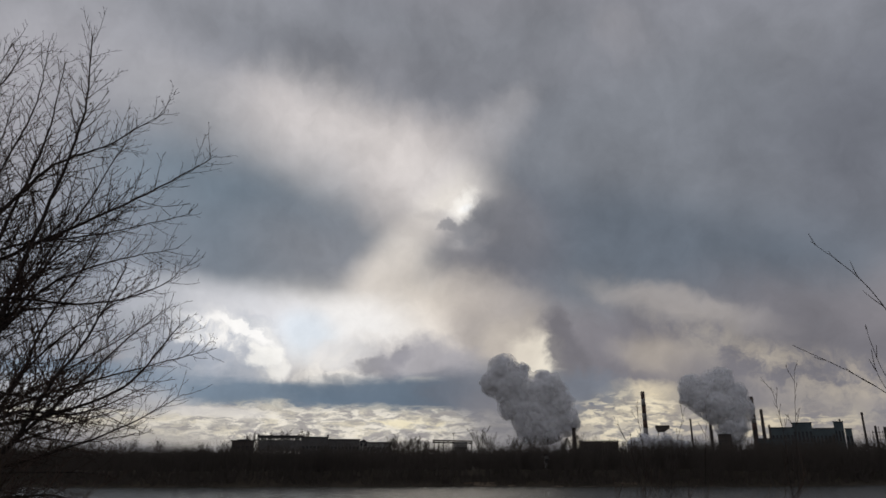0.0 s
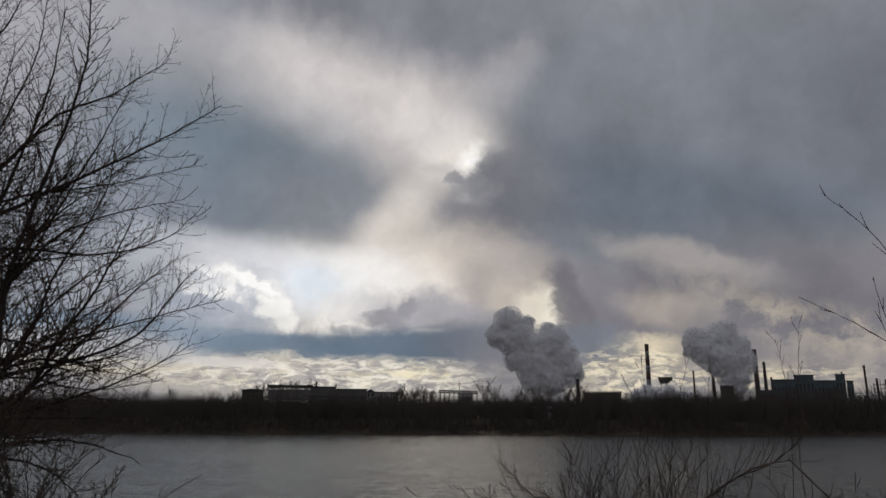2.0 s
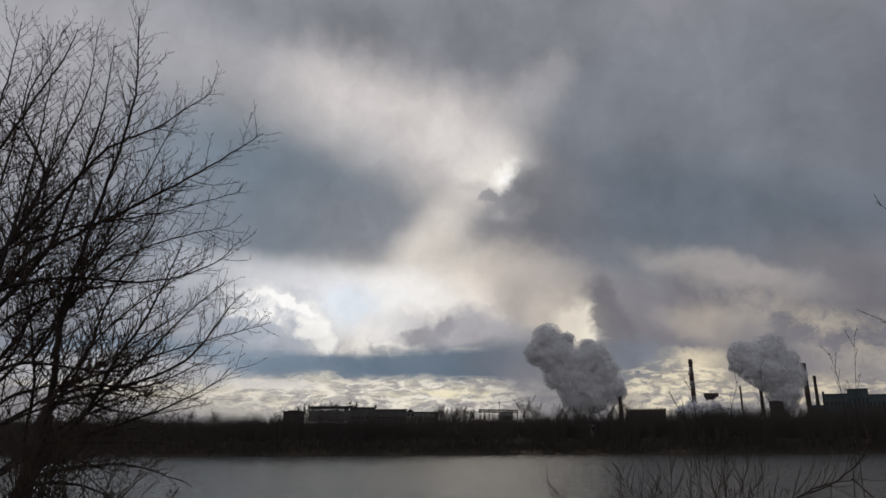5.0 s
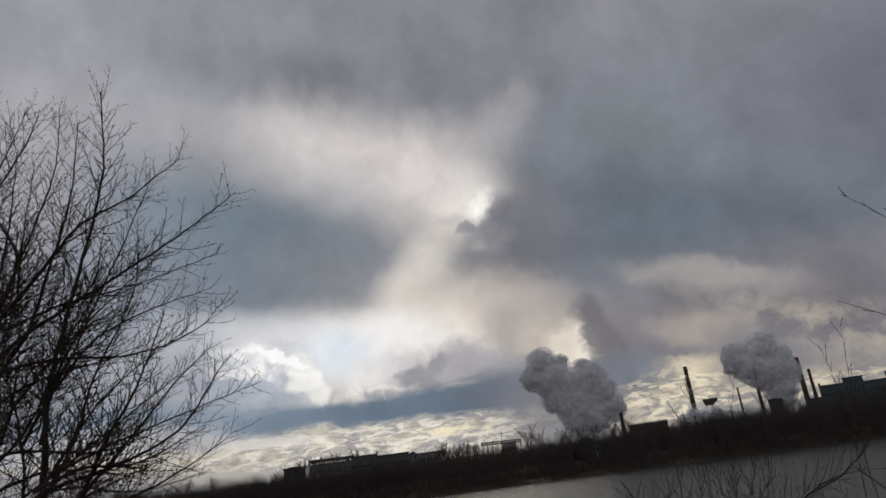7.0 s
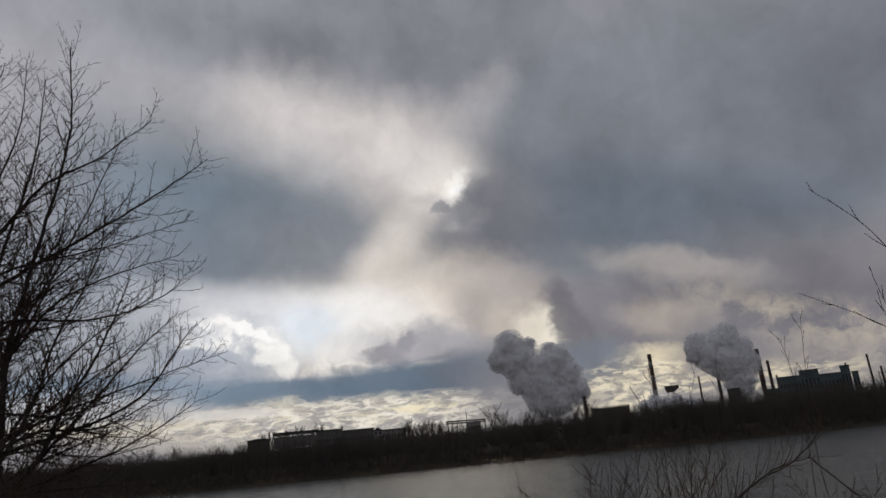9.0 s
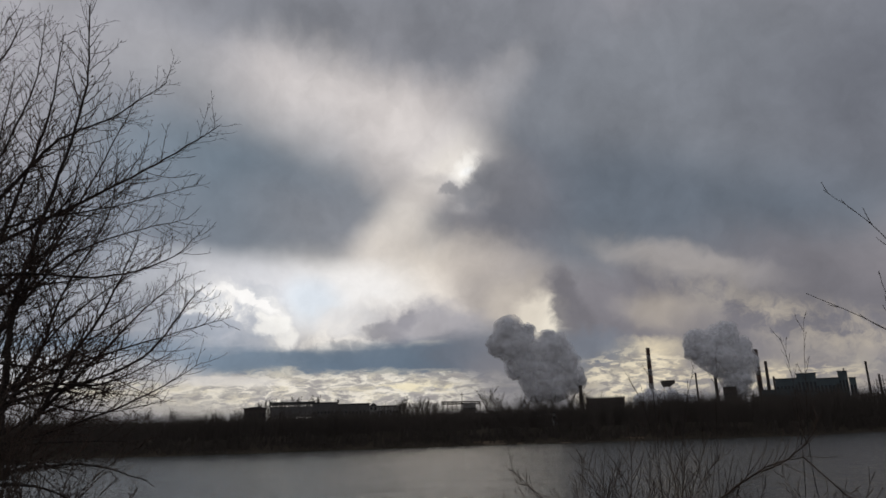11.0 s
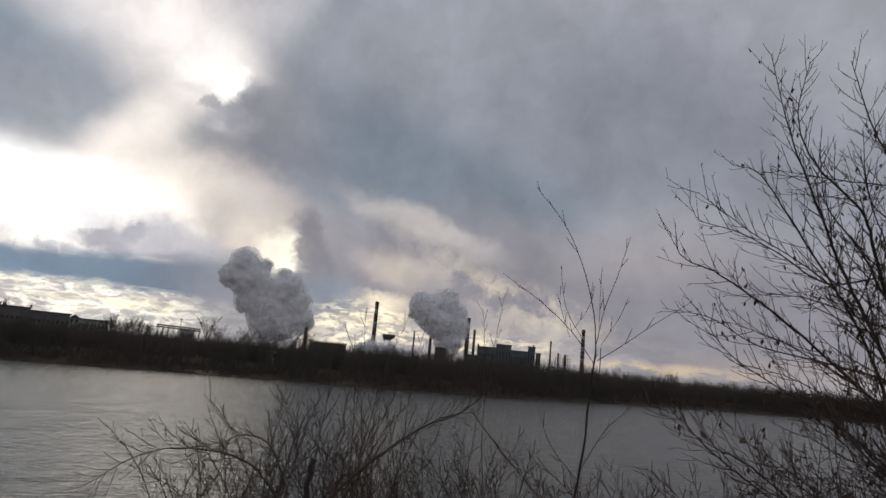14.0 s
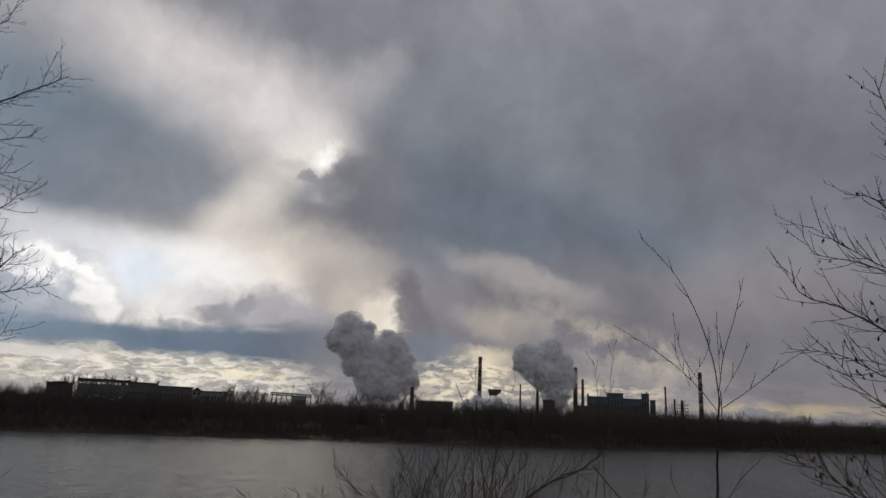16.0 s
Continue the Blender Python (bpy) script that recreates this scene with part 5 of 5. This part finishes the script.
brush((4.40, 4.20, 6.60), 9, 1.3, 1.1, 20, SHRUB_LABEL)
brush((1.00, 7.30, 6.30), 9, 1.3, 1.1, 21, SHRUB_LABEL)
brush((-4.57, 6.56, 7.21), 14, 1.7, 1.0, 13, SHRUB_LABEL)
brush((-4.20, 6.81, 7.01), 12, 1.4, 1.1, 14, SHRUB_LABEL)


def tall_shoots():
    # slim shoots that stand up against the sky
    rnd = random.Random(23)
    for k, (ctrl, r) in enumerate((
        ([(5.12, 9.74, 5.76), (4.96, 9.82, 7.52), (5.04, 9.78, 8.80), (5.13, 9.73, 9.69)], 0.014),
        ([(4.76, 10.14, 5.71), (4.95, 10.05, 7.50), (4.98, 10.03, 8.81), (4.91, 10.06, 9.48)], 0.013),
        ([(2.94, 10.08, 5.92), (2.88, 10.10, 7.60), (2.78, 10.13, 8.47), (2.55, 10.19, 9.05)], 0.012),
        ([(2.90, 10.09, 5.92), (2.90, 10.09, 7.60), (2.92, 10.09, 8.47), (2.88, 10.10, 9.22)], 0.012),
        ([(3.10, 10.03, 5.91), (3.19, 10.00, 7.59), (3.33, 9.96, 8.46), (3.53, 9.89, 9.17)], 0.012),
        ([(3.55, 9.88, 5.90), (3.65, 9.85, 7.58), (3.72, 9.82, 8.45), (3.83, 9.78, 9.39)], 0.010),
    )):
        t = new("sapling")
        limb(t, rnd, ctrl, r * 0.6, 0.0016, (0.5, 0.1, 0.12, 0.5, 0.55), 0.55, name="stem", depth=1, first=0.55, spacing=0.13)
        tagged(t, "slim upright leafless sapling among the shrubs", "sapling", "saplings on the near bank")


tall_shoots()


def weed(base, height, seed):
    """A dead stalk with a dense brown seed head."""
    rnd = random.Random(seed)
    t = new("weed_stalk")
    b = Vector(base)
    top = b + Vector((rnd.gauss(0, 0.06), rnd.gauss(0, 0.06), height))
    pts = spline([b - Vector((0, 0, 0.25)), b.lerp(top, 0.5) + Vector((rnd.gauss(0, 0.02), 0, 0)), top], 5)
    st = ([], [])
    tube(st, pts, 0.004, 0.0018, 5)
    raw("stalk", *st, GRASS, t)
    verts, faces = [], []
    for i in range(150):
        k = rnd.random() ** 0.8
        p = b.lerp(top, 1 - 0.36 * k)
        a = rnd.uniform(0, 6.28)
        w = 0.017 * math.sin(math.pi * min(1, 0.12 + k * 0.95)) + 0.008
        o = Vector((math.cos(a), math.sin(a), 0.6)) * w * rnd.uniform(0.5, 1.2)
        q = p + o
        s = rnd.uniform(0.004, 0.009)
        n = len(verts)
        verts.extend((tuple(p), tuple(q + Vector((s, 0, s))), tuple(q + Vector((-s, s, 0))), tuple(q + Vector((0, -s, 1.6 * s)))))
        faces.extend(((n, n + 1, n + 2), (n, n + 2, n + 3), (n, n + 3, n + 1), (n + 1, n + 3, n + 2)))
    raw("seed_head", verts, faces, DRYLEAF, t, "dense brown seed head")
    return tagged(t, "dead brown weed stalk with a dense seed head", "weed", "dead weeds on the bank")


for i, (p, h) in enumerate((
    ((2.71, 3.21, 7.15), 0.75), ((2.70, 2.95, 7.23), 0.62), ((2.82, 2.98, 7.21), 0.68), ((3.04, 3.18, 7.11), 0.66), ((3.20, 2.88, 7.21), 1.02),
    ((3.30, 2.60, 7.24), 1.0), ((3.16, 2.46, 7.28), 0.72), ((3.41, 2.78, 7.14), 0.7), ((2.89, 3.58, 7.02), 0.55), ((3.38, 2.49, 7.23), 0.66), ((3.39, 2.31, 7.28), 0.74), ((3.62, 2.32, 7.27), 0.7), ((2.96, 2.93, 7.20), 0.66), ((3.00, 2.88, 7.21), 0.62), ((2.92, 2.86, 7.22), 0.60), ((3.45, 2.40, 7.25), 0.66), ((2.55, 3.30, 7.13), 0.62))):
    weed(p, h * 0.84 - 0.22, 70 + i)


def bank_grass():
    rnd = random.Random(3)
    verts, faces = [], []
    for i in range(9000):
        x, y = rnd.uniform(-14, 16), rnd.uniform(3.4, 16)
        z = land_height(x, y)
        h, a = rnd.uniform(0.1, 0.35), rnd.uniform(0, 6.28)
        k = len(verts)
        dx, dy = math.cos(a), math.sin(a)
        verts.extend(((x - dy * 0.006, y + dx * 0.006, z - 0.02), (x + dy * 0.006, y - dx * 0.006, z - 0.02), (x + dx * h * 0.25, y + dy * h * 0.25, z + h * 0.7), (x + dx * h * 0.6, y + dy * h * 0.6, z + h)))
        faces.extend(((k, k + 1, k + 2), (k, k + 2, k + 3)))
    tagged(raw("bank_grass", verts, faces, GRASS), "dead brown grass on the near bank", "grass", kind="stuff")


bank_grass()
